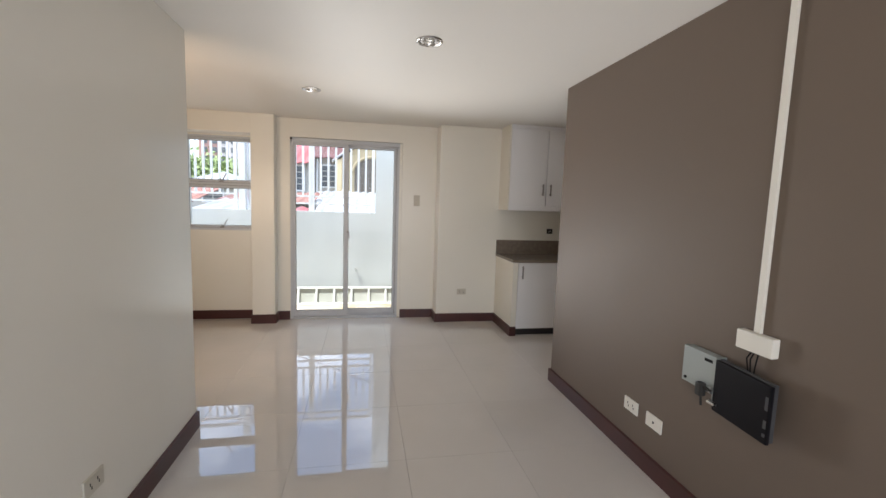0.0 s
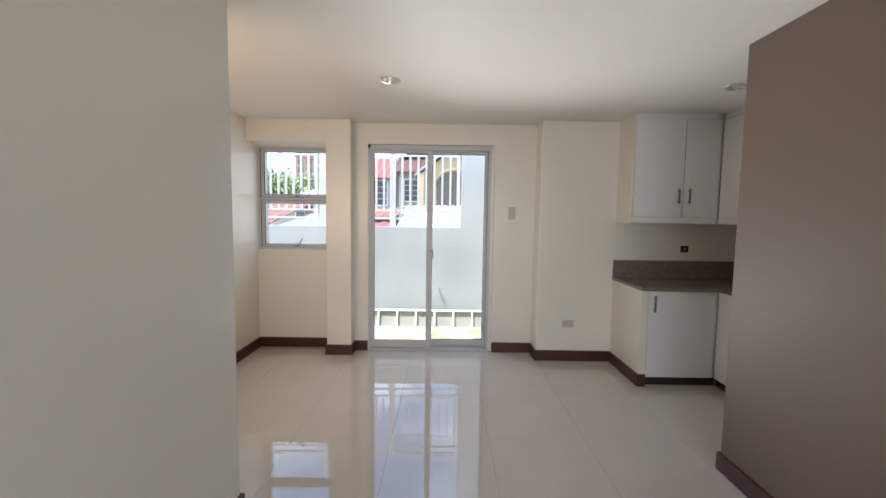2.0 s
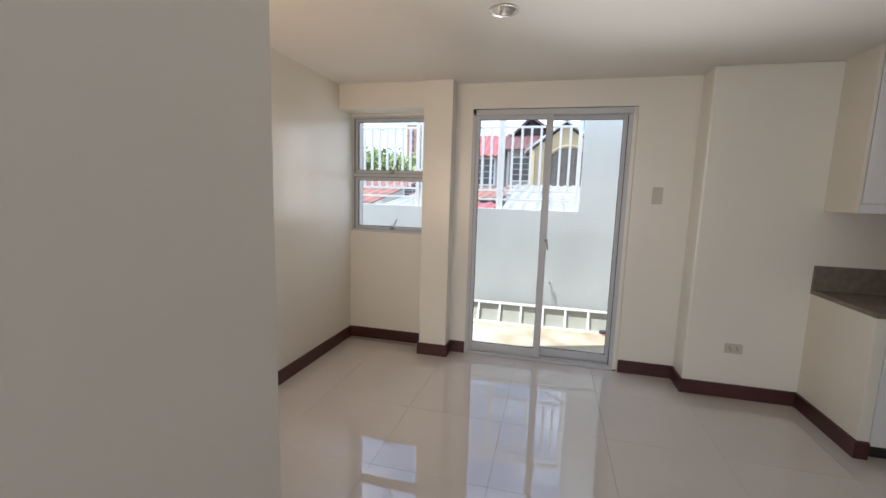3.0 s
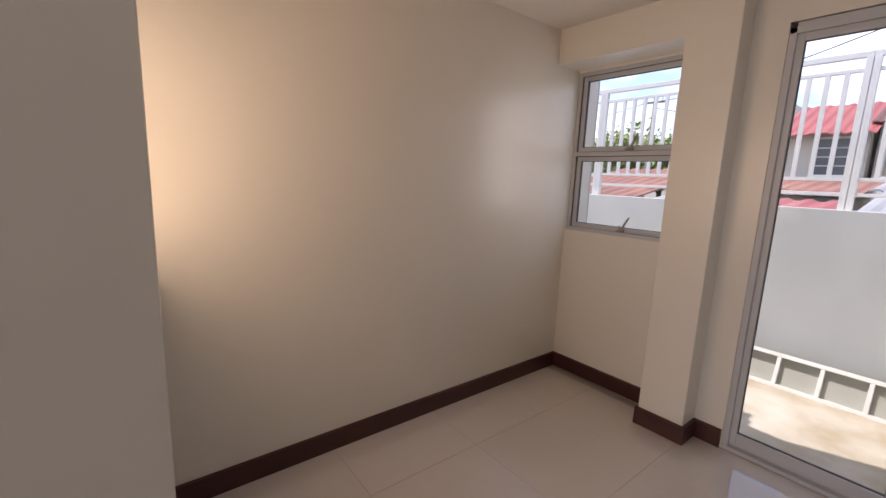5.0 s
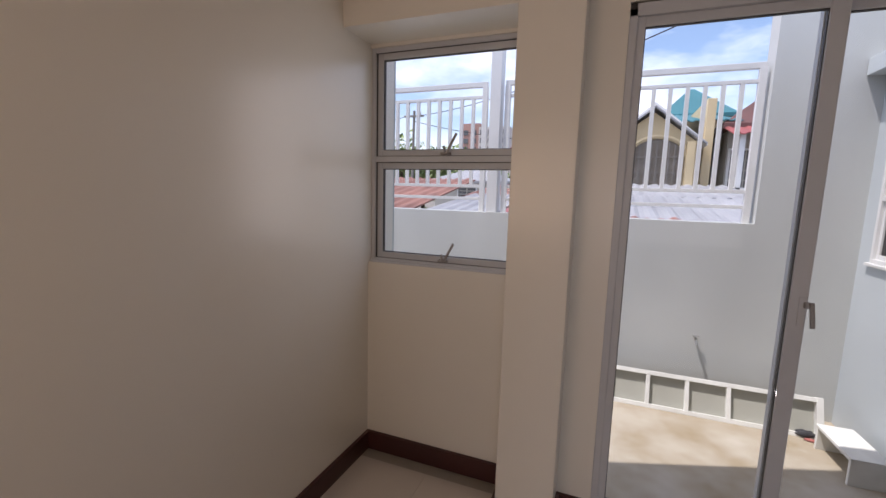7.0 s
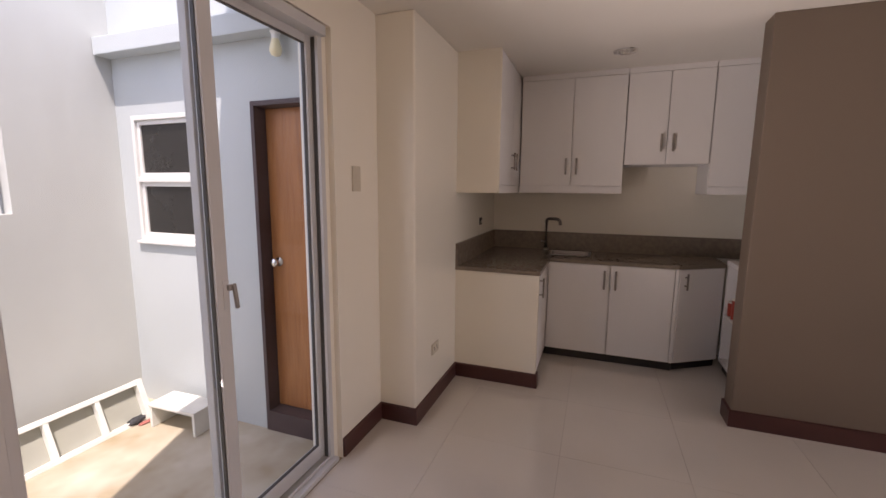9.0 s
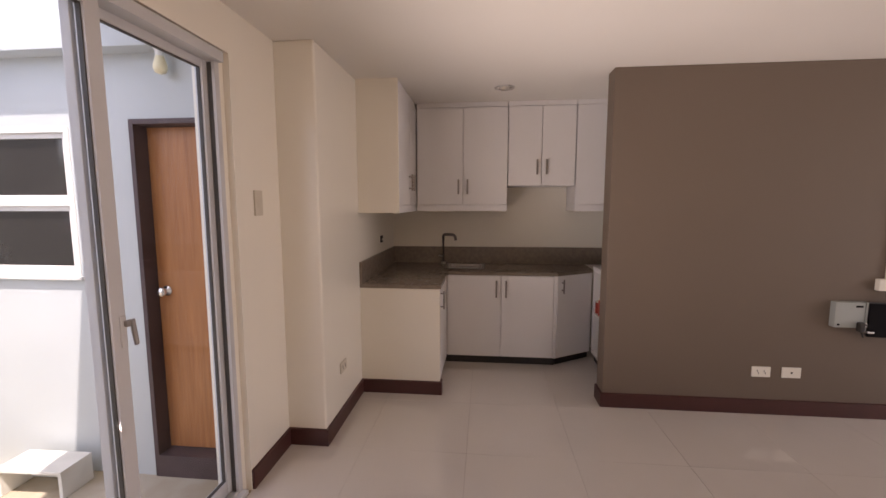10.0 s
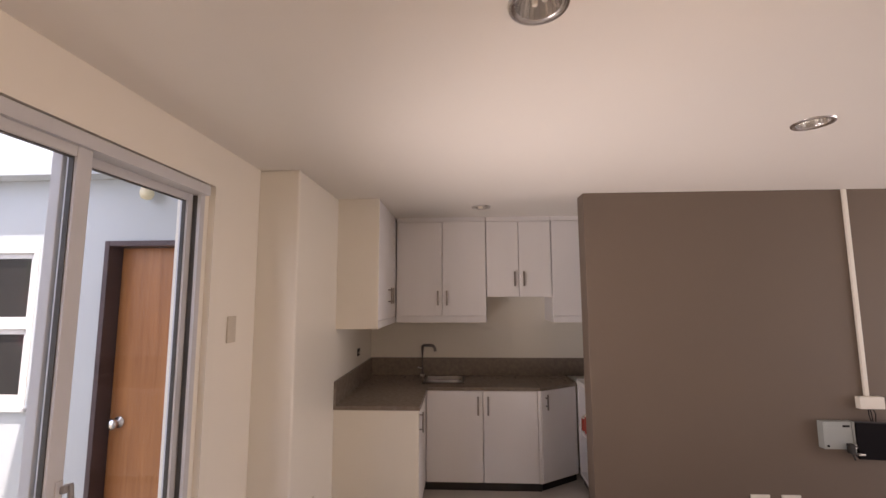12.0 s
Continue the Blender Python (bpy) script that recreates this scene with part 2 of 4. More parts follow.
def tube(points, r, seg=10):
    """A round pipe along a smooth line."""
    bm = bmesh.new()
    pts = [Vector(p) for p in points]
    rings = []
    for i, p in enumerate(pts):
        d = (pts[min(i + 1, len(pts) - 1)] - pts[max(i - 1, 0)]).normalized()
        q = d.to_track_quat("Z", "Y").to_matrix()
        rings.append([bm.verts.new(p + q @ Vector((r * math.cos(t), r * math.sin(t), 0))) for t in [2 * math.pi * k / seg for k in range(seg)]])
    for u, v in zip(rings, rings[1:]):
        for k in range(seg):
            bm.faces.new((u[k], u[(k + 1) % seg], v[(k + 1) % seg], v[k]))
    bm.faces.new(rings[0])
    bm.faces.new(rings[-1])
    bmesh.ops.recalc_face_normals(bm, faces=bm.faces)
    return bm


def lathe(profile, at, seg=24, turn=None):
    """A turned body: pairs of radius and height."""
    bm = bmesh.new()
    rings = [[bm.verts.new((r * math.cos(2 * math.pi * k / seg), r * math.sin(2 * math.pi * k / seg), z)) for k in range(seg)] for r, z in profile]
    for u, v in zip(rings, rings[1:]):
        for k in range(seg):
            bm.faces.new((u[k], u[(k + 1) % seg], v[(k + 1) % seg], v[k]))
    m = Matrix.Translation(at) @ (turn if turn is not None else Matrix())
    bmesh.ops.transform(bm, matrix=m, verts=bm.verts)
    bmesh.ops.recalc_face_normals(bm, faces=bm.faces)
    return bm


def structure(name, bm, material, label, category="wall"):
    return tagged(part(name, bm, material), label, category, kind="structure")


# ---- the rooms ----
CEIL = 2.31
XL, XR = -1.383, 2.115          # left wall of the nook, brown wall
XK = 3.36                       # back wall of the kitchen
YB = -2.4                       # back wall of the living room
OUT = 5.16                      # outer face of the balcony side

LIGHTS = ((0.163, 3.661), (0.95, 2.386), (2.53, 3.706))


def ceiling_slab():
    """The ceiling slab with a round hole for each recessed light."""
    bm = bmesh.new()
    x, ya, yb, r, q = -1.6, YB - 0.2, OUT, 0.062, 0.1
    for lx, ly in LIGHTS:
        add_box(bm, x, lx - q, ya, yb, CEIL, CEIL + 0.2)
        add_box(bm, lx - q, lx + q, ya, ly - q, CEIL, CEIL + 0.2)
        add_box(bm, lx - q, lx + q, ly + q, yb, CEIL, CEIL + 0.2)
        n = 32
        for z in (CEIL, CEIL + 0.2):
            inner, outer = [], []
            for i in range(n):
                a = 2 * math.pi * i / n
                c, d = math.cos(a), math.sin(a)
                k = q / max(abs(c), abs(d))
                inner.append(bm.verts.new((lx + r * c, ly + r * d, z)))
                outer.append(bm.verts.new((lx + k * c, ly + k * d, z)))
            for i in range(n):
                bm.faces.new((inner[i], inner[(i + 1) % n], outer[(i + 1) % n], outer[i]))
        x = lx + q
    add_box(bm, x, 3.5, ya, yb, CEIL, CEIL + 0.2)
    bmesh.ops.recalc_face_normals(bm, faces=bm.faces)
    return bm


structure("ceiling", ceiling_slab(), M_CEIL, "plain off-white painted ceiling", "ceiling")
structure("floor", box(-1.6, 3.5, YB - 0.2, 5.12, -0.2, -0.010), M_GROUT, "floor bed with grey joints under the tiles", "floor")

# balcony-side wall, piece by piece round window and sliding door
structure("wall_under_window", box(XL, -0.608, 5.08, 5.34, -0.1, 1.03), M_WALL, "cream painted wall below the awning window")
structure("beam_over_window", box(XL, -0.608, 4.87, 5.34, 2.10, CEIL), M_WALL, "cream painted beam above the awning window", "beam")
structure("pillar", box(-0.608, -0.367, 4.85, 5.34, -0.1, CEIL, 0.004), M_WALL, "cream painted pillar between window and sliding door", "pillar")
structure("wall_beside_pillar", box(-0.367, -0.225, 5.0, OUT, -0.1, CEIL), M_WALL, "narrow cream painted wall beside the sliding door")
structure("wall_over_door", box(-0.225, 1.046, 5.0, OUT, 2.105, CEIL), M_WALL, "cream painted wall above the sliding door")
structure("wall_beside_door", box(1.046, 1.46, 5.0, OUT, -0.1, CEIL), M_WALL, "cream painted wall with the light switch")
structure("door_reveal", box(1.016, 1.046, 5.03, OUT, 0.0, 2.105, 0.003), M_WALL, "cream plastered reveal of the sliding door", "trim")
structure("wall_kitchen_side", box(1.46, XK + 0.2, 4.77, OUT, -0.1, CEIL, 0.012, 3), M_WALL, "cream painted wall standing forward beside the kitchen")
structure("wall_kitchen_back", box(XK, XK + 0.2, 2.2, 4.77, -0.1, CEIL), M_WALL, "cream painted kitchen back wall")
structure("wall_nook", box(XL - 0.2, XL, 0.2, 5.34, -0.1, CEIL + 0.4), M_WALL, "cream painted wall of the nook, warm lit near the side window")
structure("wall_left", box(-0.535, -0.385, YB, 2.60, -0.1, CEIL, 0.004), M_SATIN, "satin cream painted living room wall")
structure("wall_brown", box(XR, XR + 0.15, YB, 3.012, -0.1, CEIL, 0.006), M_BROWN, "taupe brown painted feature wall")
structure("wall_kitchen_south", box(XR + 0.15, XK + 0.2, 2.05, 2.2, -0.1, CEIL), M_WALL, "cream painted wall closing the kitchen")

# wall with the side window next to the nook
structure("wall_under_side_window", box(XL, -0.535, 2.42, 2.585, -0.1, 1.02), M_WALL, "cream painted wall below the side window")
structure("wall_over_side_window", box(XL, -0.535, 2.42, 2.585, 2.1, CEIL), M_WALL, "cream painted wall above the side window")
# unseen light well added behind it to keep the sky out
structure("light_well_floor", box(XL, -0.535, 0.2, 2.42, -0.2, -0.1), M_CONC, "bare concrete floor of the unseen light well", "floor")
structure("light_well_wall", box(XL, -0.535, 0.2, 0.35, -0.1, CEIL), M_WALL, "unseen cream wall added to close the light well")

# unseen wall behind the walk, its wide opening added for the fill lamp
structure("wall_back_a", box(-0.385, XR, YB - 0.15, YB, -0.1, 0.25), M_WALL, "plain unseen cream wall below the added back opening")
structure("wall_back_b", box(-0.385, XR, YB - 0.15, YB, 2.15, CEIL), M_WALL, "plain unseen cream wall above the added back opening")
structure("wall_back_c", box(-0.385, -0.25, YB - 0.15, YB, 0.25, 2.15), M_WALL, "plain unseen cream wall beside the added back opening")
structure("wall_back_d", box(2.0, XR, YB - 0.15, YB, 0.25, 2.15), M_WALL, "plain unseen cream wall beside the added back opening")


def skirting(points, inward):
    """A skirting board along a line of the plan, 10 cm high and 14 mm thick; inward: +1 or -1, side on which it lies."""
    th, h = 0.014, 0.102
    pts = [Vector((x, y)) for x, y in points]
    off = []
    for i, p in enumerate(pts):
        dirs = []
        if i > 0:
            dirs.append((p - pts[i - 1]).normalized())
        if i < len(pts) - 1:
            dirs.append((pts[i + 1] - p).normalized())
        ns = [Vector((-d.y, d.x)) * inward for d in dirs]
        if len(ns) == 2:
            v = ns[0] + ns[1]
            v = v / max(0.2, v.dot(ns[0]))
        else:
            v = ns[0]
        off.append(p + v * th)
    bm = bmesh.new()
    for i in range(len(pts) - 1):
        a, b, c, d = pts[i], pts[i + 1], off[i + 1], off[i]
        lo = [bm.verts.new((p.x, p.y, 0.0)) for p in (a, b, c, d)]
        hi = [bm.verts.new((p.x, p.y, h)) for p in (a, b)]
        hi += [bm.verts.new((p.x, p.y, h - 0.004)) for p in (c, d)]
        bm.faces.new(lo)
        bm.faces.new(hi)
        for k in range(4):
            bm.faces.new((lo[k], lo[(k + 1) % 4], hi[(k + 1) % 4], hi[k]))
    bmesh.ops.recalc_face_normals(bm, faces=bm.faces)
    return bm


for run, side in (([(XL, 2.585), (XL, 5.08), (-0.608, 5.08), (-0.608, 4.85), (-0.367, 4.85), (-0.367, 5.0), (-0.23, 5.0)], -1),
                  ([(1.05, 5.0), (1.46, 5.0), (1.46, 4.77), (2.186, 4.77), (2.186, 4.172), (2.242, 4.172)], -1),
                  ([(-0.385, YB), (-0.385, 2.60), (-0.535, 2.60), (-0.535, 2.585), (XL, 2.585)], -1),
                  ([(XR + 0.15, 3.012), (XR, 3.012), (XR, YB)], -1)):
    structure("baseboard", skirting(run, side), M_BASE, "dark maroon skirting board along the wall", "baseboard")


# ---- windows and sliding door ----
def ring(x0, x1, z0, z1, w, y0, y1, bevel=0.002):
    """A rectangular frame in a wall that runs along x; w: width of its four members."""
    bm = bmesh.new()
    for a in ((x0, x0 + w, z0, z1), (x1 - w, x1, z0, z1), (x0 + w, x1 - w, z0, z0 + w), (x0 + w, x1 - w, z1 - w, z1)):
        b2 = box(a[0], a[1], y0, y1, a[2], a[3], bevel, 1)
        me = bpy.data.meshes.new("tmp")
        b2.to_mesh(me)
        b2.free()
        bm.from_mesh(me)
        bpy.data.meshes.remove(me)
    return bm


def merge(*bms):
    out = bmesh.new()
    for b in bms:
        me = bpy.data.meshes.new("tmp")
        b.to_mesh(me)
        b.free()
        out.from_mesh(me)
        bpy.data.meshes.remove(me)
    return out


def glass(name, bm, parent, mat=None):
    g = part(name, bm, mat or M_GLASS, parent, "clear flat glass")
    g.visible_shadow = False
    return g


def awning_window(name, x0, x1, y, z0, zm, z1, label, out=1, stays=True):
    """Two awning sashes above one another; out: the outdoor side along y."""
    w = thing(name, ((x0 + x1) / 2, y, z0), label, "window", kind="structure")
    part("window_frame", ring(x0, x1, z0, z1, 0.022, y - 0.03, y + 0.05), M_ALU, w, "grey-white aluminium frame")
    part("mullion", box(x0 + 0.022, x1 - 0.022, y - 0.03, y + 0.05, zm - 0.014, zm + 0.014, 0.002), M_ALU, w)
    part("window_sill", box(x0, x1, y - 0.045, y - 0.030, z0 - 0.006, z0 + 0.010, 0.002), M_ALU, w)
    for a, b in ((z0 + 0.022, zm - 0.016), (zm + 0.016, z1 - 0.022)):
        s = part("sash", ring(x0 + 0.024, x1 - 0.024, a, b, 0.030, y - 0.012, y + 0.022), M_ALU, w)
        part("frame_seal", ring(x0 + 0.0215, x1 - 0.0215, a - 0.0025, b + 0.0025, 0.0035, y - 0.020, y - 0.010, 0), M_GASKET, s, "dark rubber seal round the sash")
        part("gasket", ring(x0 + 0.053, x1 - 0.053, a + 0.029, b - 0.029, 0.004, y - 0.004, y + 0.014, 0), M_GASKET, s)
        glass("pane", box(x0 + 0.054, x1 - 0.054, y + 0.003, y + 0.008, a + 0.030, b - 0.030), s)
        if stays:
            xc = (x0 + x1) / 2 + 0.02
            part("window_latch", merge(box(xc - 0.035, xc + 0.012, y - 0.034, y - 0.012, a + 0.004, a + 0.016, 0.002),
                                           rod((xc - 0.012, y - 0.03, a + 0.012), (xc - 0.018, y - 0.03, a + 0.045), 0.006, 8),
                                           box(-0.006, 0.006, -0.004, 0.004, 0, 0.10, 0.002,
                                               m=Matrix.Translation((xc, y - 0.04, a + 0.012)) @ Matrix.Rotation(radians(28), 4, "Y"))),
                     M_LEVER, s, "small steel latch lever")
    return w


awning_window("window_1", XL, -0.600, 5.14, 1.03, 1.553, 2.085, "awning window with two clear panes in grey-white aluminium")
awning_window("window_2", XL, -0.535, 2.47, 1.02, 1.53, 2.1, "side window with two clear panes in grey-white aluminium", stays=False)
structure("window_head", box(XL, -0.608, 5.10, 5.22, 2.085, 2.10), M_WALL, "cream plastered window head", "trim")


def sliding_door():
    d = thing("door_1", (0.4, 5.06, 0.0), "closed two-panel sliding glass door in grey-white aluminium", "door", kind="structure")
    x0, x1, zt = -0.225, 1.016, 2.10
    part("door_frame", merge(box(x0, x0 + 0.028, 5.005, 5.125, 0.0, zt, 0.002), box(x1 - 0.03, x1, 5.03, 5.125, 0.0, zt, 0.002),
                             box(x0, x1, 5.005, 5.125, zt - 0.045, zt, 0.002)), M_ALU, d, "grey-white aluminium outer frame")
    part("track", merge(box(x0, x1, 5.0, 5.125, 0.0, 0.022, 0.002), box(x0, x1, 5.035, 5.041, 0.022, 0.036), box(x0, x1, 5.082, 5.088, 0.022, 0.036)),
         M_ALU, d, "ribbed aluminium floor track")
    for px0, px1, py in ((x0 + 0.006, 0.424, 5.038), (0.372, x1 - 0.008, 5.086)):
        s = part("door_panel", merge(box(px0, px0 + 0.050, py - 0.017, py + 0.017, 0.036, 2.056, 0.003), box(px1 - 0.052, px1, py - 0.017, py + 0.017, 0.036, 2.056, 0.003),
                                     box(px0 + 0.05, px1 - 0.052, py - 0.015, py + 0.015, 0.036, 0.10, 0.003), box(px0 + 0.05, px1 - 0.052, py - 0.015, py + 0.015, 2.022, 2.056, 0.003)), M_ALU, d)
        part("gasket", ring(px0 + 0.048, px1 - 0.05, 0.098, 2.024, 0.005, py - 0.008, py + 0.008, 0), M_GASKET, s)
        glass("pane", box(px0 + 0.049, px1 - 0.051, py - 0.003, py + 0.003, 0.099, 2.023), s)
        for zz in (0.93, 1.12):
            part("screw", rod((px0 + 0.012 if px0 < 0 else px1 - 0.012, py - 0.0175, zz), (px0 + 0.012 if px0 < 0 else px1 - 0.012, py - 0.019, zz), 0.006, 8), M_DARK, s)
    part("handle_plate", box(0.398, 0.421, 5.017, 5.0215, 0.965, 1.07, 0.002), M_ALU, d)
    part("door_handle", merge(box(0.410, 0.434, 5.004, 5.019, 1.032, 1.054, 0.004),
                              box(-0.007, 0.007, -0.006, 0.006, -0.080, 0.012, 0.004, m=Matrix.Translation((0.430, 5.003, 1.044)) @ Matrix.Rotation(radians(-7), 4, "Y"))),
         M_LEVER, d, "grey lever handle on the middle stile")
    part("brush_strip", box(x1 - 0.032, x1 - 0.028, 5.045, 5.065, 0.03, 2.05), M_GASKET, d)
    part("corner_square", box(x0 + 0.001, x0 + 0.022, 5.0, 5.004, zt - 0.022, zt - 0.002), M_DARK, d, "small dark square at the frame's top left corner")


sliding_door()

# ---- kitchen ----


def bar_handle(parent, x, y, z, length, axis, out):
    """A steel bar pull, upright, standing off along -y or -x."""
    if axis == "y":
        bm = merge(box(x - 0.0075, x + 0.0075, y - 0.034, y - 0.022, z - length / 2, z + length / 2, 0.003),
                   rod((x, y, z - length * 0.36), (x, y - 0.024, z - length * 0.36), 0.005, 8), rod((x, y, z + length * 0.36), (x, y - 0.024, z + length * 0.36), 0.005, 8))
    else:
        bm = merge(box(x - 0.034, x - 0.022, y - 0.0075, y + 0.0075, z - length / 2, z + length / 2, 0.003),
                   rod((x, y, z - length * 0.36), (x - 0.024, y, z - length * 0.36), 0.005, 8), rod((x, y, z + length * 0.36), (x - 0.024, y, z + length * 0.36), 0.005, 8))
    return part("handle", bm, M_HANDLE, parent, "brushed steel bar handle")


def front(parent, along, a, b, plane, z0, z1, hinge, handle_z, length=0.115):
    """A cabinet door 18 mm thick; along: axis its width runs on; plane: its outer face; hinge: side away from the handle."""
    g = 0.0028
    if along == "x":
        d = part("door", box(a + g, b - g, plane, plane + 0.018, z0 + g, z1 - g, 0.0015, 1), M_CAB, parent)
        bar_handle(d, (b - 0.045) if hinge == "lo" else (a + 0.045), plane, handle_z, length, "y", -1)
    else:
        d = part("door", box(plane, plane + 0.018, a + g, b - g, z0 + g, z1 - g, 0.0015, 1), M_CAB, parent)
        bar_handle(d, plane, (b - 0.040) if hinge == "lo" else (a + 0.040), handle_z, length, "x", -1)
    return d


FX = 2.82      # front of the sink run
WX = 2.96      # front of the wall cabinets
TOP = 0.835

# base cabinet at the wall, with its painted end
c = thing("base_cabinet", (2.4, 4.45, 0.0), "white base cabinet with a cream painted end panel, beside the wall", "cabinet", "kitchen base cabinets")
part("end_panel", box(2.186, 2.244, 4.172, 4.77, 0.0, 0.806, 0.003), M_CABSIDE, c, "cream painted end panel")
part("body", box(2.244, FX + 0.02, 4.20, 4.77, 0.07, 0.806), M_CAB, c)
part("plinth", box(2.244, FX + 0.02, 4.205, 4.22, 0.0, 0.07), M_KICK, c, "black recessed plinth")
front(c, "x", 2.247, FX - 0.002, 4.178, 0.072, 0.806, "hi", 0.70, 0.14)
# sink cabinet
c = thing("base_cabinet", (2.95, 3.7, 0.0), "white two-door base cabinet under the steel sink", "cabinet", "kitchen base cabinets")
part("body", box(FX + 0.022, XK, 3.225, 4.195, 0.07, 0.806), M_CAB, c)
part("plinth", box(FX + 0.035, FX + 0.05, 3.225, 4.195, 0.0, 0.07), M_KICK, c, "black recessed plinth")
front(c, "y", 3.702, 4.174, FX, 0.072, 0.806, "hi", 0.688, 0.15)
front(c, "y", 3.248, 3.699, FX, 0.072, 0.806, "lo", 0.688, 0.15)
part("filler", box(FX, FX + 0.018, 3.222, 3.245, 0.072, 0.806, 0.001, 1), M_CAB, c)
# angled corner cabinet
ax, ay, bx, by = FX, 3.218, 3.04, 2.875
c = thing("corner_cabinet", (2.95, 3.05, 0.0), "white corner cabinet with one angled door", "cabinet", "kitchen base cabinets")
part("body", prism([(ax + 0.03, ay), (XK, ay), (XK, by), (bx + 0.03, by)], 0.07, 0.806), M_CAB, c)
part("plinth", prism([(ax + 0.05, ay), (XK - 0.05, ay), (XK - 0.05, by + 0.01), (bx + 0.05, by + 0.01)], 0.0, 0.07), M_KICK, c, "black recessed plinth")
ang = math.atan2(by - ay, bx - ax)
ln = math.hypot(bx - ax, by - ay)
mt = Matrix.Translation((ax, ay, 0)) @ Matrix.Rotation(ang, 4, "Z")
d = part("door", box(0.004, ln - 0.004, 0.0, 0.018, 0.074, 0.804, 0.0015, 1, m=mt), M_CAB, c)
part("handle", merge(box(0.045, 0.057, -0.032, -0.022, 0.65, 0.775, 0.003, m=mt), box(0.048, 0.054, -0.024, 0.0, 0.675, 0.685, m=mt), box(0.048, 0.054, -0.024, 0.0, 0.74, 0.75, m=mt)),
     M_HANDLE, d, "brushed steel bar handle")
# open shelf unit behind the brown wall
c = thing("open_shelf_unit", (2.6, 2.6, 0.0), "white open shelf unit on a black plinth beside the brown wall", "shelf unit")
part("top", box(2.27, 3.034, 2.25, 2.872, 0.83, 0.868, 0.003), M_CAB, c)
part("shelf", box(2.29, 3.01, 2.25, 2.860, 0.43, 0.452, 0.002), M_CAB, c)
part("side_panel", box(2.27, 2.288, 2.25, 2.866, 0.07, 0.83, 0.002), M_CAB, c)
part("side_panel", box(3.012, 3.03, 2.25, 2.866, 0.07, 0.83, 0.002), M_CAB, c)
part("back_panel", box(2.288, 3.012, 2.25, 2.262, 0.07, 0.83), M_CAB, c)
part("base_panel", box(2.288, 3.012, 2.262, 2.866, 0.07, 0.095, 0.002), M_CAB, c)
part("plinth", box(2.29, 3.01, 2.82, 2.84, 0.0, 0.07), M_KICK, c, "black plinth")
M_ORANGE = surface("orange_label", (0.40, 0.05, 0.03), 0.5, vary=0.1)
for x, h in ((2.966, 0.10), (2.875, 0.14)):
    j = thing("tin_can", (x, 2.822, 0.452), "small orange and cream tin on the open shelf", "tin", "tins on the shelf")
    part("can_body", lathe([(0.0, 0.0), (0.032, 0.0), (0.034, 0.004), (0.034, h - 0.004), (0.032, h), (0.0, h)], (x, 2.822, 0.452), 20), M_ORANGE, j, smooth=False)
    part("can_lid", lathe([(0.0, h), (0.033, h), (0.033, h + 0.012), (0.0, h + 0.012)], (x, 2.822, 0.452), 20), M_PLASTIC, j, "cream lid")


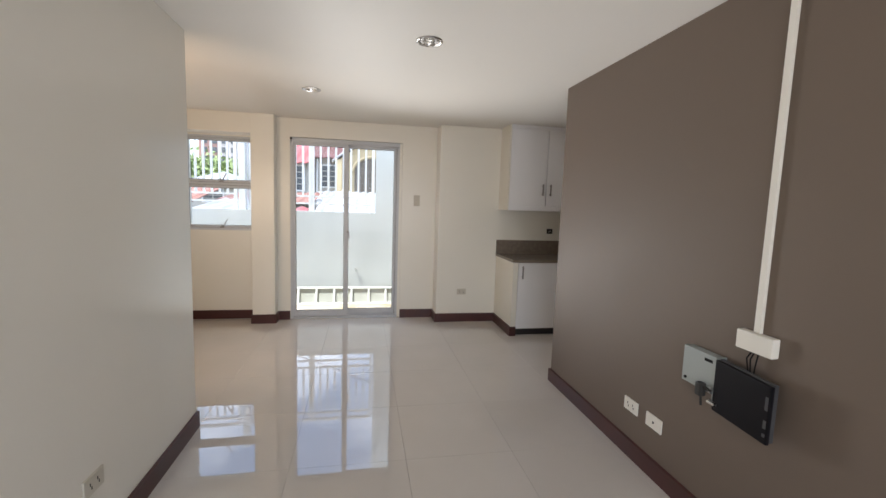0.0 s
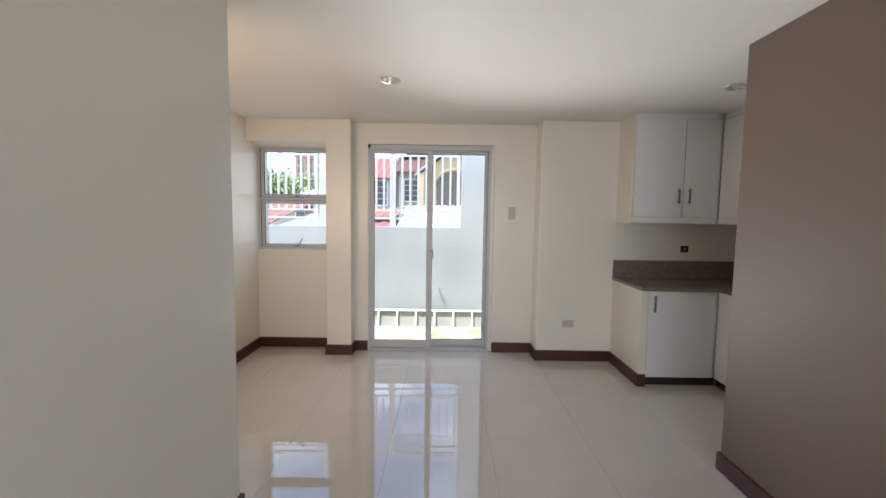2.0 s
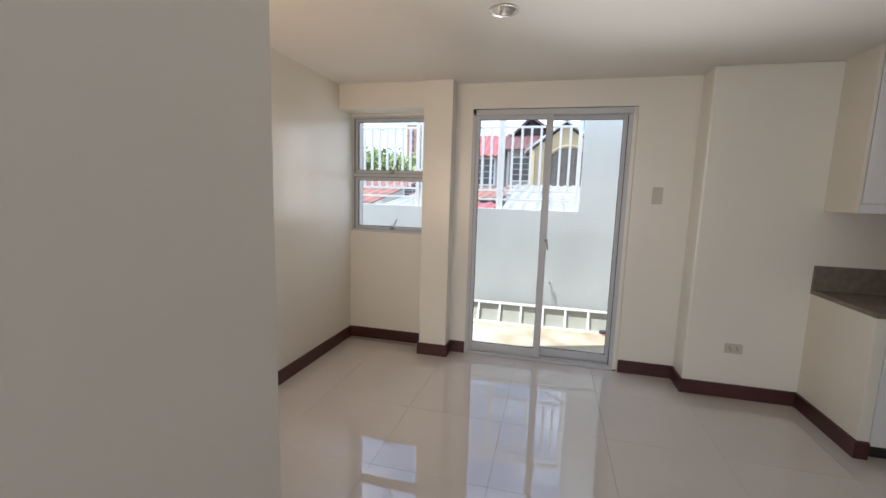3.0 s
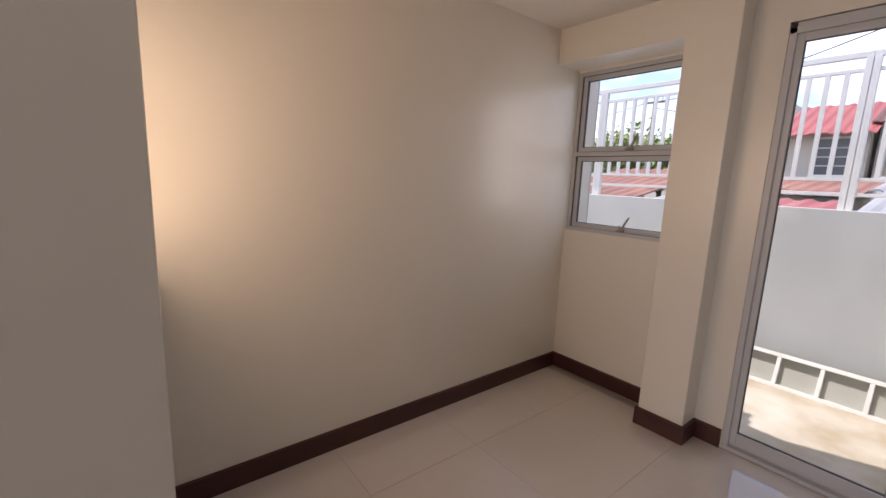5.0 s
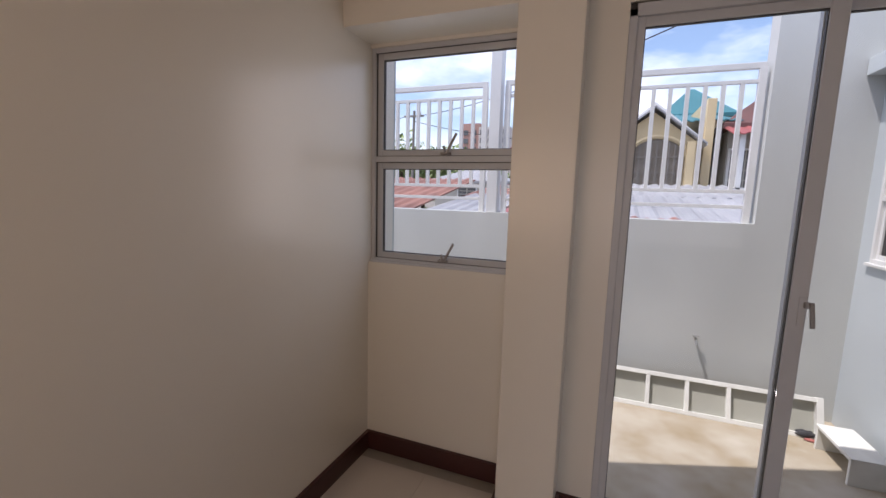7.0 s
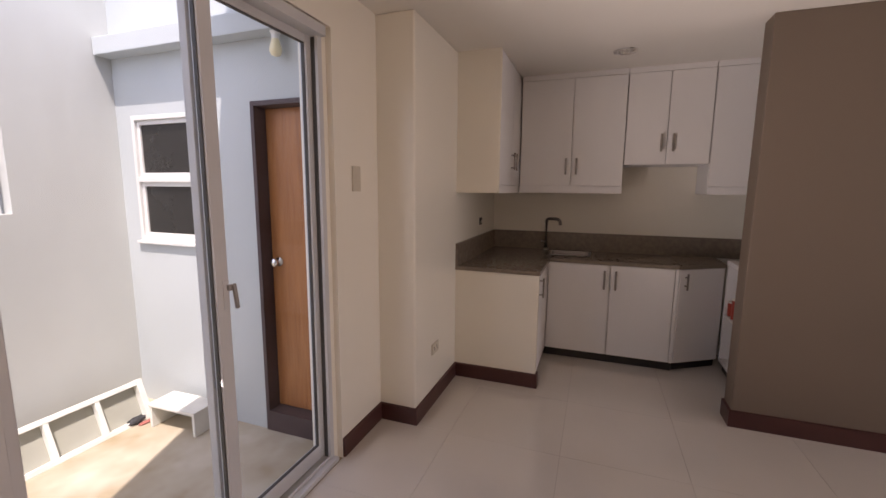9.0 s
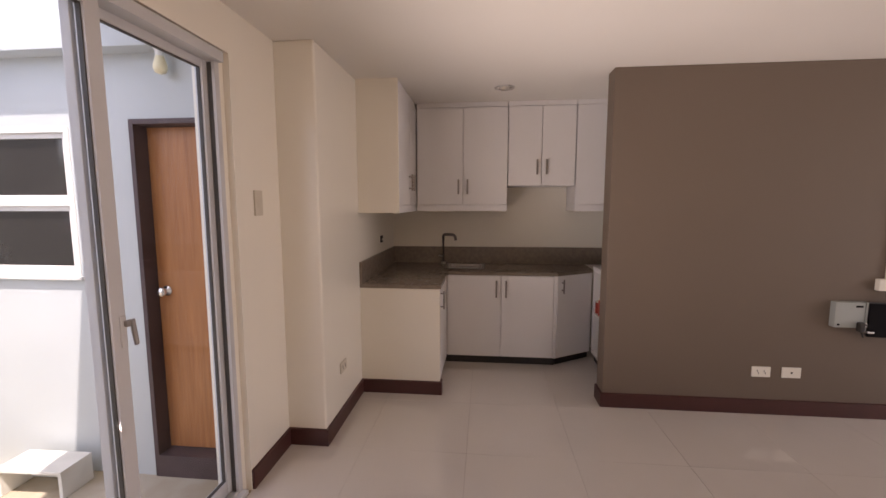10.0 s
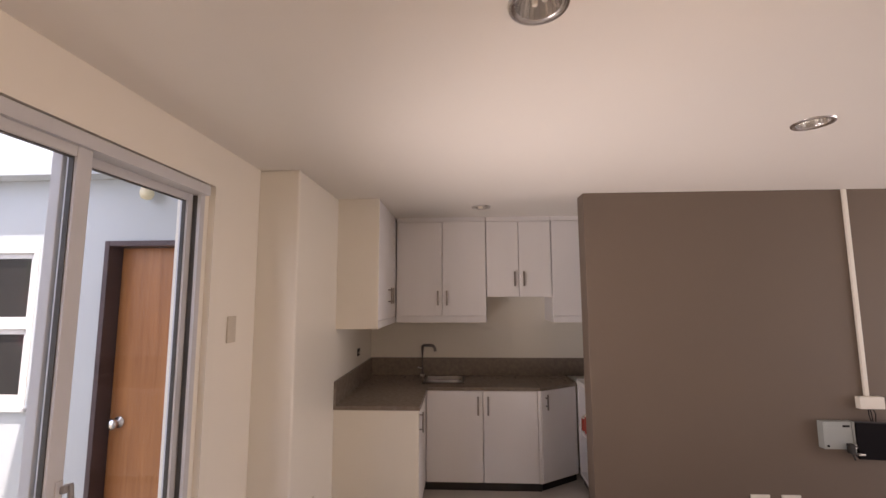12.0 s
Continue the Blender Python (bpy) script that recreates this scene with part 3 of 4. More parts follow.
def worktop():
    """L-shaped worktop with a cut for the sink and an angled end."""
    w = thing("worktop", (2.9, 4.0, 0.80), "grey-brown granite worktop with a low splashback", "worktop")
    z0, z1 = 0.808, TOP
    sx0, sx1, sy0, sy1 = 2.99, 3.26, 3.87, 4.20
    for piece in (box(2.178, XK, 4.20, 4.77, z0, z1), box(2.178, FX - 0.012, 4.162, 4.20, z0, z1), box(FX - 0.012, sx0, 3.222, 4.20, z0, z1), box(sx1, XK, 3.222, 4.20, z0, z1),
                  box(sx0, sx1, 3.222, sy0, z0, z1), prism([(ax - 0.012, ay), (XK, ay), (XK, by - 0.001), (bx - 0.012, by - 0.001)], z0, z1)):
        part("slab", piece, M_TOP, w)
    part("splashback", box(2.178, XK - 0.016, 4.752, 4.77, TOP, 1.0, 0.002), M_TOP, w, "granite upstand along the wall")
    part("splashback", box(XK - 0.018, XK, 2.3, 4.77, TOP, 1.0, 0.002), M_TOP, w, "granite upstand along the wall")
    s = thing("kitchen_sink", (3.125, 4.035, 0.66), "stainless steel sink bowl set into the worktop", "sink")
    bm = bmesh.new()
    k = 0.03
    rings = []
    for zz, inset in ((TOP + 0.003, -0.018), (TOP + 0.004, 0.004), (TOP - 0.01, 0.008), (0.68, 0.02), (0.665, 0.05)):
        rings.append([bm.verts.new((x, y, zz)) for x, y in ((sx0 + inset, sy0 + inset), (sx1 - inset, sy0 + inset), (sx1 - inset, sy1 - inset), (sx0 + inset, sy1 - inset))])
    for u, v in zip(rings, rings[1:]):
        for q in range(4):
            bm.faces.new((u[q], u[(q + 1) % 4], v[(q + 1) % 4], v[q]))
    bm.faces.new(rings[-1])
    bmesh.ops.bevel(bm, geom=[e for e in bm.edges if abs(e.verts[0].co.z - e.verts[1].co.z) > 0.005], offset=0.02, segments=3, affect="EDGES")
    part("bowl", bm, M_HANDLE, s)
    part("drain", lathe([(0.0, 0.0), (0.035, 0.0), (0.04, 0.004), (0.02, 0.006), (0.0, 0.004)], (3.125, 4.035, 0.666), 20), M_CHROME, s, "round chrome drain")
    f = thing("faucet", (3.30, 4.255, TOP), "tall dull steel faucet with a square bent spout behind the sink", "faucet")
    part("base", lathe([(0.0, 0), (0.024, 0), (0.024, 0.012), (0.014, 0.02), (0.0, 0.02)], (3.30, 4.255, TOP), 20), M_STEEL, f)
    top = TOP + 0.29
    pts = [(3.30, 4.255, TOP + 0.01), (3.30, 4.255, top - 0.022), (3.2985, 4.251, top - 0.008), (3.294, 4.238, top), (3.276, 4.165, top), (3.272, 4.148, top - 0.006), (3.268, 4.135, top - 0.022), (3.266, 4.130, top - 0.055)]
    part("spout", tube(pts, 0.0135, 12), M_HANDLE, f, smooth=True)
    part("lever", rod((3.30, 4.255, TOP + 0.07), (3.275, 4.297, TOP + 0.085), 0.006, 8), M_STEEL, f)


worktop()

# wall cabinets
ZW = 1.362
ZT = 2.268
c = thing("wall_cabinet", (2.57, 4.62, ZW), "white wall cabinet with a cream end panel and one door", "cabinet", "kitchen wall cabinets")
part("end_panel", box(2.186, 2.204, 4.466, 4.77, ZW, CEIL, 0.002), M_CABSIDE, c, "cream painted end panel")
part("body", box(2.204, XK, 4.486, 4.77, ZW, CEIL), M_CAB, c)
front(c, "x", 2.206, 2.642, 4.466, ZW + 0.055, ZT, "lo", 1.60, 0.13)
front(c, "x", 2.644, WX - 0.004, 4.466, ZW + 0.055, ZT, "hi", 1.60, 0.13)
part("pelmet", box(2.204, WX - 0.004, 4.468, 4.486, ZW, ZW + 0.054, 0.001, 1), M_CAB, c)
part("top_rail", box(2.204, WX - 0.004, 4.474, 4.486, ZT + 0.002, CEIL), M_CAB, c)
for y0, y1, zb, lab in ((3.652, 4.46, ZW, "tall white two-door wall cabinet above the sink"), (3.070, 3.648, 1.585, "short white two-door wall cabinet above the hob place"),
                        (2.42, 3.066, ZW, "tall white two-door wall cabinet beside the brown wall")):
    c = thing("wall_cabinet", (3.1, (y0 + y1) / 2, zb), lab, "cabinet", "kitchen wall cabinets")
    part("body", box(WX + 0.022, XK, y0, y1, zb, CEIL), M_CAB, c)
    lo = zb + (0.055 if zb < 1.5 else 0.0)
    ym = (y0 + y1) / 2 - (0.012 if zb < 1.5 else 0.0)
    front(c, "y", ym, y1, WX, lo, ZT, "hi", lo + 0.16, 0.13)
    front(c, "y", y0, ym, WX, lo, ZT, "lo", lo + 0.16, 0.13)
    if zb < 1.5:
        part("pelmet", box(WX + 0.002, WX + 0.022, y0 - (0.03 if y0 < 3 else 0), y1, zb, zb + 0.054, 0.001, 1), M_CAB, c)
    part("top_rail", box(WX + 0.008, WX + 0.022, y0, y1, ZT + 0.002, CEIL), M_CAB, c)


# ---- small fittings on the walls and ceiling ----
def plate(name, at, face, w, h, label, category, holes, mat_cover=None):
    """A wall plate; face: 'x-' on the brown wall, 'x+' on the left wall, 'y-' on the balcony side; holes: (across, up, width, height)."""
    t = thing(name, at, label, category)
    turn = {"y-": 0, "x-": -90, "x+": 90}[face]
    m = Matrix.Translation(at) @ Matrix.Rotation(radians(turn), 4, "Z")
    part("cover", box(-w / 2, w / 2, -0.009, 0.0, -h / 2, h / 2, 0.003, m=m), mat_cover or M_PLASTIC, t)
    for u, v, a, b, mat in holes:
        part("slot" if mat is M_DARK else "rocker", box(u - a / 2, u + a / 2, -0.0105, -0.006, v - b / 2, v + b / 2, m=m), mat, t)
    return t


SLOTS = [(u + s, v, 0.004, 0.012, M_DARK) for u in (-0.022, 0.022) for s, v in ((-0.004, 0.008), (0.004, -0.008))]
plate("wall_outlet", (XR, 1.98, 0.297), "x-", 0.118, 0.072, "ivory twin socket plate on the brown wall", "outlet", SLOTS)
plate("cable_outlet", (XR, 1.79, 0.297), "x-", 0.118, 0.072, "ivory blank plate with one cable hole on the brown wall", "outlet", [(0.0, 0.0, 0.012, 0.012, M_DARK)])
plate("wall_outlet", (1.767, 4.77, 0.368), "y-", 0.11, 0.07, "dull ivory twin socket plate low on the cream wall", "outlet", SLOTS, M_PLATE)
plate("wall_outlet", (-0.385, 1.62, 0.325), "x+", 0.118, 0.072, "dull ivory twin socket plate low on the satin wall", "outlet", SLOTS, M_PLATE)
plate("light_switch", (1.228, 5.0, 1.436), "y-", 0.072, 0.128, "ivory light switch plate beside the sliding door", "switch", [(0.0, 0.0, 0.022, 0.05, M_PLATE)], M_PLATE)
t = thing("socket_box", (2.856, 4.77, 1.115), "open dark socket box with loose wires in the wall", "outlet box")
part("box_rim", ring(2.82, 2.892, 1.085, 1.145, 0.006, 4.764, 4.772, 0), M_DARK, t)
# no hole in the wall: the recess is only a dark coloured plate
part("box_back", box(2.824, 2.888, 4.766, 4.77, 1.089, 1.141), M_DARK, t, "flat dark plate standing for the recess")
part("wire", tube([(2.84, 4.768, 1.11), (2.845, 4.755, 1.105), (2.86, 4.757, 1.12), (2.875, 4.768, 1.115)], 0.003, 6), M_PLASTIC, t, "loose white wire")


def downlight(x, y):
    t = thing("downlight", (x, y, CEIL - 0.006), "round recessed chrome ceiling light, switched off", "ceiling light", "ceiling lights")
    part("trim_ring", lathe([(0.058, 0.0), (0.066, -0.006), (0.074, -0.005), (0.078, 0.006)], (x, y, CEIL - 0.001), 36), M_CHROME, t, smooth=True)
    part("reflector", lathe([(0.058, 0.0), (0.054, 0.02), (0.045, 0.05), (0.022, 0.062), (0.0, 0.064)], (x, y, CEIL - 0.0005), 24), M_CHROME, t)
    part("bulb", merge(*[lathe([(0.0, 0.0), (0.007, 0.002), (0.008, 0.012), (0.008, 0.05)], (x + 0.016 * math.cos(a), y + 0.016 * math.sin(a), CEIL + 0.006), 10) for a in (0.4, 2.5, 4.6)]), M_PLASTIC, t, "white lamp tubes")


for lx, ly in LIGHTS:
    downlight(lx, ly)

# power box group on the brown wall
t = thing("cable_conduit", (XR, 1.27, 0.95), "white plastic cable trunking running down the brown wall", "conduit")
part("trunking", box(XR - 0.016, XR, 1.2565, 1.2835, 0.945, CEIL, 0.003), M_PLASTIC, t)
t = thing("junction_box", (XR, 1.26, 0.90), "white plastic junction box under the trunking", "junction box")
part("cover", box(XR - 0.036, XR, 1.185, 1.338, 0.870, 0.946, 0.006), M_PLASTIC, t)
part("wire", merge(*[tube([(XR - 0.018, 1.262 + k, 0.872), (XR - 0.03, 1.264 + k * 1.6, 0.84), (XR - 0.03, 1.262 + k, 0.79)], 0.003, 6) for k in (-0.012, 0.004, 0.014)]), M_BLACK, t, "thin dark wires")
t = thing("breaker_box", (XR, 1.4, 0.62), "grey steel breaker box with its black cover swung open", "breaker box")
part("body", box(XR - 0.045, XR, 1.412, 1.588, 0.628, 0.794, 0.003), M_BOXGREY, t)
part("hinge_strip", box(XR - 0.052, XR, 1.400, 1.409, 0.60, 0.797, 0.002), M_BOXGREY, t)
mb = Matrix.Translation((XR - 0.058, 1.398, 0.0)) @ Matrix.Rotation(radians(-6), 4, "Z")
part("cover", box(0.0, 0.016, -0.272, 0.0, 0.573, 0.792, 0.005, m=mb), M_BLACK, t, "glossy black open cover")
part("cover_rim", box(0.016, 0.034, -0.268, -0.004, 0.578, 0.796, 0.003, m=mb), M_CASE, t)
part("label_plate", box(XR - 0.0462, XR - 0.0445, 1.425, 1.468, 0.762, 0.775), M_BLACK, t, "small dark label")
part("knob", rod((XR - 0.044, 1.565, 0.648), (XR - 0.049, 1.565, 0.648), 0.007, 10), M_BLACK, t)
part("padlock", merge(box(XR - 0.085, XR - 0.055, 1.432, 1.468, 0.612, 0.672, 0.009), rod((XR - 0.07, 1.44, 0.66), (XR - 0.06, 1.405, 0.65), 0.006, 8), rod((XR - 0.07, 1.445, 0.615), (XR - 0.075, 1.435, 0.575), 0.005, 8)), M_DARK, t, "dark padlock with its key")
part("latch", box(XR - 0.062, XR - 0.046, 1.405, 1.425, 0.638, 0.662, 0.003), M_CHROME, t, "shiny latch")
part("key", box(XR - 0.075, XR - 0.058, 1.37, 1.41, 0.600, 0.612, 0.003), M_CHROME, t, "small key")
for zz, hh in ((0.60, 0.012), (0.632, 0.03), (0.70, 0.05)):
    part("vent", box(-0.0015, 0.0, -0.266, -0.254, zz, zz + hh, m=mb), M_CASE, t)

# ---- balcony ----
FZ = -0.25
PY = 7.09
structure("balcony_floor", box(-6.0, 1.6, OUT, PY + 0.22, FZ - 0.2, FZ), M_CONC, "stained sunlit concrete balcony floor", "floor")
structure("wall_parapet", box(-6.0, 0.80, PY, PY + 0.2, FZ, 1.22), M_PARAPET, "weathered pale grey-blue rendered parapet wall")
structure("wall_end", box(0.80, 1.64, PY, PY + 0.2, FZ, 3.4), M_PARAPET, "pale blue rendered full-height balcony wall")
structure("parapet_post", box(-1.345, -1.245, PY + 0.03, PY + 0.17, 1.22, 2.80, 0.004), M_WHITE, "white square concrete post on the parapet", "post")
structure("facade_sill", box(-0.225, 1.046, 4.99, OUT + 0.02, FZ, -0.004), M_CONC, "concrete threshold below the sliding door", "threshold")
structure("facade_wall_left", box(-6.0, XL - 0.2, OUT, 5.34, FZ - 0.2, 3.2), M_BLUE, "pale blue rendered outer wall")
structure("facade_reveal", box(XL - 0.2, XL - 0.002, 5.155, 5.36, FZ, 2.6), M_BLUE, "pale blue rendered outer window reveal")
structure("facade_skin_a", box(XL, -0.367, 5.34, 5.352, FZ, 1.02), M_BLUE, "pale blue rendered outer wall below the window")
# unseen slab; its slanting edge is shaped to cast the balcony's shadow
structure("unseen_roof_slab", prism([(-6, YB - 0.6), (4.5, YB - 0.6), (4.5, 5.2), (1.44, 5.95), (0.8, 5.86), (0.14, 5.74), (-1.3, 5.2), (-6, 5.2)], 2.72, 2.84), M_BLUE, "unseen roof slab, its eave slanted to cast the balcony's shadow line", "roof")
structure("facade_top", box(-6, 4.5, 4.9, 5.15, CEIL + 0.19, 2.72), M_BLUE, "pale blue wall between ceiling and eave")

# outhouse wall with its door and window
DY0, DY1, DZ = 5.20, 5.862, 1.91
WY0, WY1, WZ0, WZ1 = 6.25, 6.94, 1.0, 1.875
XO = 1.44
structure("wall_outhouse_a", box(XO, XO + 0.18, OUT, DY0, FZ, 3.2), M_BLUE, "pale blue rendered wall of the outhouse")
structure("wall_outhouse_b", box(XO, XO + 0.18, DY1, WY0, FZ, 3.2), M_BLUE, "pale blue rendered wall between outhouse door and window")
structure("wall_outhouse_c", box(XO, XO + 0.18, DY0, DY1, DZ, 3.2), M_BLUE, "pale blue rendered wall above the outhouse door")
structure("wall_outhouse_d", box(XO, XO + 0.18, WY0, WY1, FZ, WZ0), M_BLUE, "pale blue rendered wall below the outhouse window")
structure("wall_outhouse_e", box(XO, XO + 0.18, WY0, WY1, WZ1, 3.2), M_BLUE, "pale blue rendered wall above the outhouse window")
structure("wall_outhouse_f", box(XO, XO + 0.18, WY1, PY, FZ, 3.2), M_BLUE, "pale blue rendered wall beside the outhouse window")
structure("outhouse_back", box(XO + 0.9, XO + 1.0, OUT, PY, FZ, 3.2), M_BLUE, "inner wall of the dark outhouse")
structure("outhouse_canopy", box(1.325, XO, OUT + 0.005, PY - 0.005, 2.265, 2.38, 0.005), M_BLUE, "narrow pale blue canopy along the outhouse wall", "canopy")
d = thing("door_2", (XO + 0.05, 5.53, FZ), "closed varnished wooden door in a dark brown frame", "door", kind="structure")
part("door_frame", merge(box(XO - 0.012, XO + 0.14, DY0, DY0 + 0.045, FZ, DZ, 0.003), box(XO - 0.012, XO + 0.14, DY1 - 0.028, DY1, FZ, DZ, 0.003),
                         box(XO - 0.012, XO + 0.14, DY0 + 0.045, DY1 - 0.028, DZ - 0.03, DZ, 0.003), box(XO - 0.012, XO + 0.14, DY0 + 0.045, DY1 - 0.028, FZ, FZ + 0.14, 0.003)), M_JAMB, d, "scuffed dark brown frame")
part("door_leaf", box(XO + 0.085, XO + 0.122, DY0 + 0.047, DY1 - 0.03, FZ + 0.145, DZ - 0.032, 0.003), M_DOORWOOD, d)
turnx = Matrix.Rotation(radians(-90), 4, "Y")
part("door_handle", lathe([(0.0, 0.0), (0.032, 0.0), (0.03, 0.008), (0.012, 0.012), (0.011, 0.03), (0.024, 0.036), (0.03, 0.05), (0.024, 0.062), (0.0, 0.066)], (XO + 0.085, 5.775, 0.905), 24, turnx),
     M_CHROME, d, "round steel door knob", smooth=True)
w = thing("window_3", (XO, 6.6, WZ0), "outhouse awning window with dark panes in white aluminium", "window", kind="structure")


def ring_y(y0, y1, z0, z1, wd, x0, x1):
    return merge(box(x0, x1, y0, y0 + wd, z0, z1, 0.002, 1), box(x0, x1, y1 - wd, y1, z0, z1, 0.002, 1),
                 box(x0, x1, y0 + wd, y1 - wd, z0, z0 + wd, 0.002, 1), box(x0, x1, y0 + wd, y1 - wd, z1 - wd, z1, 0.002, 1))


part("window_frame", ring_y(WY0, WY1, WZ0, WZ1, 0.03, XO - 0.006, XO + 0.07), M_WHITE, w, "white aluminium frame")
part("mullion", box(XO - 0.004, XO + 0.07, WY0 + 0.03, WY1 - 0.03, 1.42, 1.455, 0.002), M_WHITE, w)
part("window_sill", box(XO - 0.025, XO + 0.02, WY0 - 0.02, WY1 + 0.02, WZ0 - 0.02, WZ0, 0.003), M_WHITE, w)
for a, b in ((WZ0 + 0.03, 1.42), (1.455, WZ1 - 0.03)):
    s = part("sash", ring_y(WY0 + 0.03, WY1 - 0.03, a, b, 0.03, XO + 0.012, XO + 0.04), M_WHITE, w)
    part("pane", box(XO + 0.024, XO + 0.03, WY0 + 0.058, WY1 - 0.058, a + 0.028, b - 0.028), M_DARKGLASS, s, "dark glass")
t = thing("porch_lamp", (1.38, 5.60, 2.16), "bare frosted bulb in a holder under the canopy", "lamp")
part("lamp_holder", lathe([(0.0, 0.12), (0.03, 0.12), (0.03, 0.10), (0.022, 0.09), (0.02, 0.06)], (1.38, 5.60, 2.16), 20), M_WHITE, t)
part("bulb", lathe([(0.02, 0.065), (0.026, 0.045), (0.034, 0.02), (0.035, 0.0), (0.026, -0.022), (0.0, -0.032)], (1.38, 5.60, 2.16), 20), M_BULB, t, "frosted yellowish bulb", smooth=True)
t = thing("water_tap", (0.49, PY, 0.27), "small steel tap on the parapet wall", "tap")
part("spout", tube([(0.49, PY, 0.27), (0.49, PY - 0.04, 0.27), (0.49, PY - 0.065, 0.262), (0.49, PY - 0.07, 0.235)], 0.010, 10), M_STEEL, t)
part("tap_handle", box(0.465, 0.515, PY - 0.05, PY - 0.03, 0.288, 0.297, 0.003), M_STEEL, t)
part("stem", rod((0.49, PY - 0.04, 0.275), (0.49, PY - 0.04, 0.29), 0.006, 8), M_STEEL, t)

# shelf lying on its side along the parapet, and a small white stool
t = thing("fallen_shutter", (0.2, 6.8, FZ), "white wooden ladder-like frame tilted on its side along the parapet", "frame")
sx0, sx1 = -1.17, 1.27
mg = Matrix.Translation((0, 6.745, FZ)) @ Matrix.Rotation(radians(-20), 4, "X")
M_SHELFBACK = surface("grey_green_board", (0.40, 0.40, 0.35), 0.8, vary=0.06, scale=5)
part("rail", box(sx0, sx1, 0.0, 0.045, 0.255, 0.287, 0.003, m=mg), M_FOAM, t)
part("rail", box(sx0, sx1, 0.0, 0.045, 0.0, 0.032, 0.003, m=mg), M_FOAM, t)
part("back_board", box(sx0 + 0.01, sx1 - 0.01, 0.046, 0.056, 0.004, 0.283, m=mg), M_SHELFBACK, t, "grey-green back board")
for i in range(9):
    xx = 0.149 + 0.276 * (i - 4)
    if xx < sx0 + 0.05 or xx > sx1 - 0.08:
        continue
    part("rung", box(xx - 0.014, xx + 0.014, 0.002, 0.045, 0.032, 0.255, 0.003, m=mg), M_FOAM, t)
for xx in (sx0, sx1 - 0.04):
    part("end_rail", box(xx, xx + 0.04, -0.004, 0.052, 0.0, 0.29, 0.003, m=mg), M_FOAM, t)
t = thing("step_stool", (1.27, 6.43, FZ), "low worn white wooden step stool in the sun", "stool")
mt = Matrix.Translation((1.27, 6.43, FZ)) @ Matrix.Rotation(radians(2), 4, "Z")
part("seat", box(-0.10, 0.10, -0.20, 0.21, 0.150, 0.170, 0.004, m=mt), M_FOAM, t)
for syy in (-0.198, 0.182):
    part("leg", box(-0.096, 0.10, syy, syy + 0.022, 0.0, 0.150, 0.003, m=mt), M_FOAM, t)
part("apron", box(0.075, 0.094, -0.176, 0.182, 0.01, 0.150, 0.003, m=mt), M_FOAM, t)


def rag(x, y, w, d, h, mat, label, seed):
    """A crumpled cloth lying on the balcony floor."""
    rnd = random.Random(seed)
    t = thing("rag", (x, y, FZ), label, "cloth")
    bm = bmesh.new()
    bmesh.ops.create_uvsphere(bm, u_segments=18, v_segments=10, radius=1.0)
    for v in bm.verts:
        k = 1 + 0.35 * noise.noise(v.co * 2.3 + Vector((seed, 0, 0)))
        v.co = Vector((x + v.co.x * w * k, y + v.co.y * d * k, FZ + max(0.0, (v.co.z * 0.5 + 0.45) * h * k)))
    part("cloth", bm, mat, t, smooth=True)


M_RAGDARK = surface("dark_grey_cloth", (0.055, 0.055, 0.06), 0.95, vary=0.2, scale=30, bump=0.4)
M_RAGRED = surface("faded_red_cloth", (0.38, 0.13, 0.11), 0.95, vary=0.15, scale=30, bump=0.4)
rag(1.16, 6.76, 0.06, 0.03, 0.05, M_RAGDARK, "crumpled dark grey rag beside the white frame", 3)
rag(1.19, 6.71, 0.05, 0.022, 0.015, M_RAGRED, "small faded red cloth on the concrete", 5)


def railing(x0, x1, label):
    y = PY + 0.09
    t = thing("metal_railing", ((x0 + x1) / 2, y, 1.205), label, "railing", "parapet railings")
    part("top_rail", box(x0 - 0.02, x1 + 0.02, y - 0.022, y + 0.022, 2.385, 2.43, 0.003), M_WHITE, t)
    for z in (2.295, 1.465, 1.345):
        part("cross_rail", box(x0 + 0.02, x1 - 0.02, y - 0.015, y + 0.015, z - 0.014, z + 0.014, 0.002), M_WHITE, t)
    for px in (x0, x1):
        part("post", box(px - 0.024, px + 0.024, y - 0.024, y + 0.024, 1.203, 2.386, 0.002), M_WHITE, t)
    n = max(2, round((x1 - x0) / 0.122))
    for i in range(1, n):
        px = x0 + (x1 - x0) * i / n
        part("baluster", box(px - 0.015, px + 0.015, y - 0.0145, y + 0.0145, 1.478, 2.283), M_WHITE, t)


railing(-0.22, 0.755, "white painted steel railing panel with thin balusters")
railing(-1.19, -0.26, "white painted steel railing panel with thin balusters")
railing(-2.45, -1.405, "white painted steel railing panel with thin balusters")
railing(-3.55, -2.49, "white painted steel railing panel with thin balusters")
railing(-4.65, -3.59, "white painted steel railing panel with thin balusters")

# ---- ground and neighbourhood ----
GZ = -3.2
M_GROUND = surface("dusty_ground", (0.20, 0.18, 0.15), 0.95, vary=0.1, scale=0.2, fine=4, bump=0.2)
gm = bmesh.new()
bmesh.ops.create_grid(gm, x_segments=4, y_segments=4, size=900)
bmesh.ops.translate(gm, verts=gm.verts, vec=(0, 0, GZ))
structure("ground", gm, M_GROUND, "dusty ground between the houses", "ground")

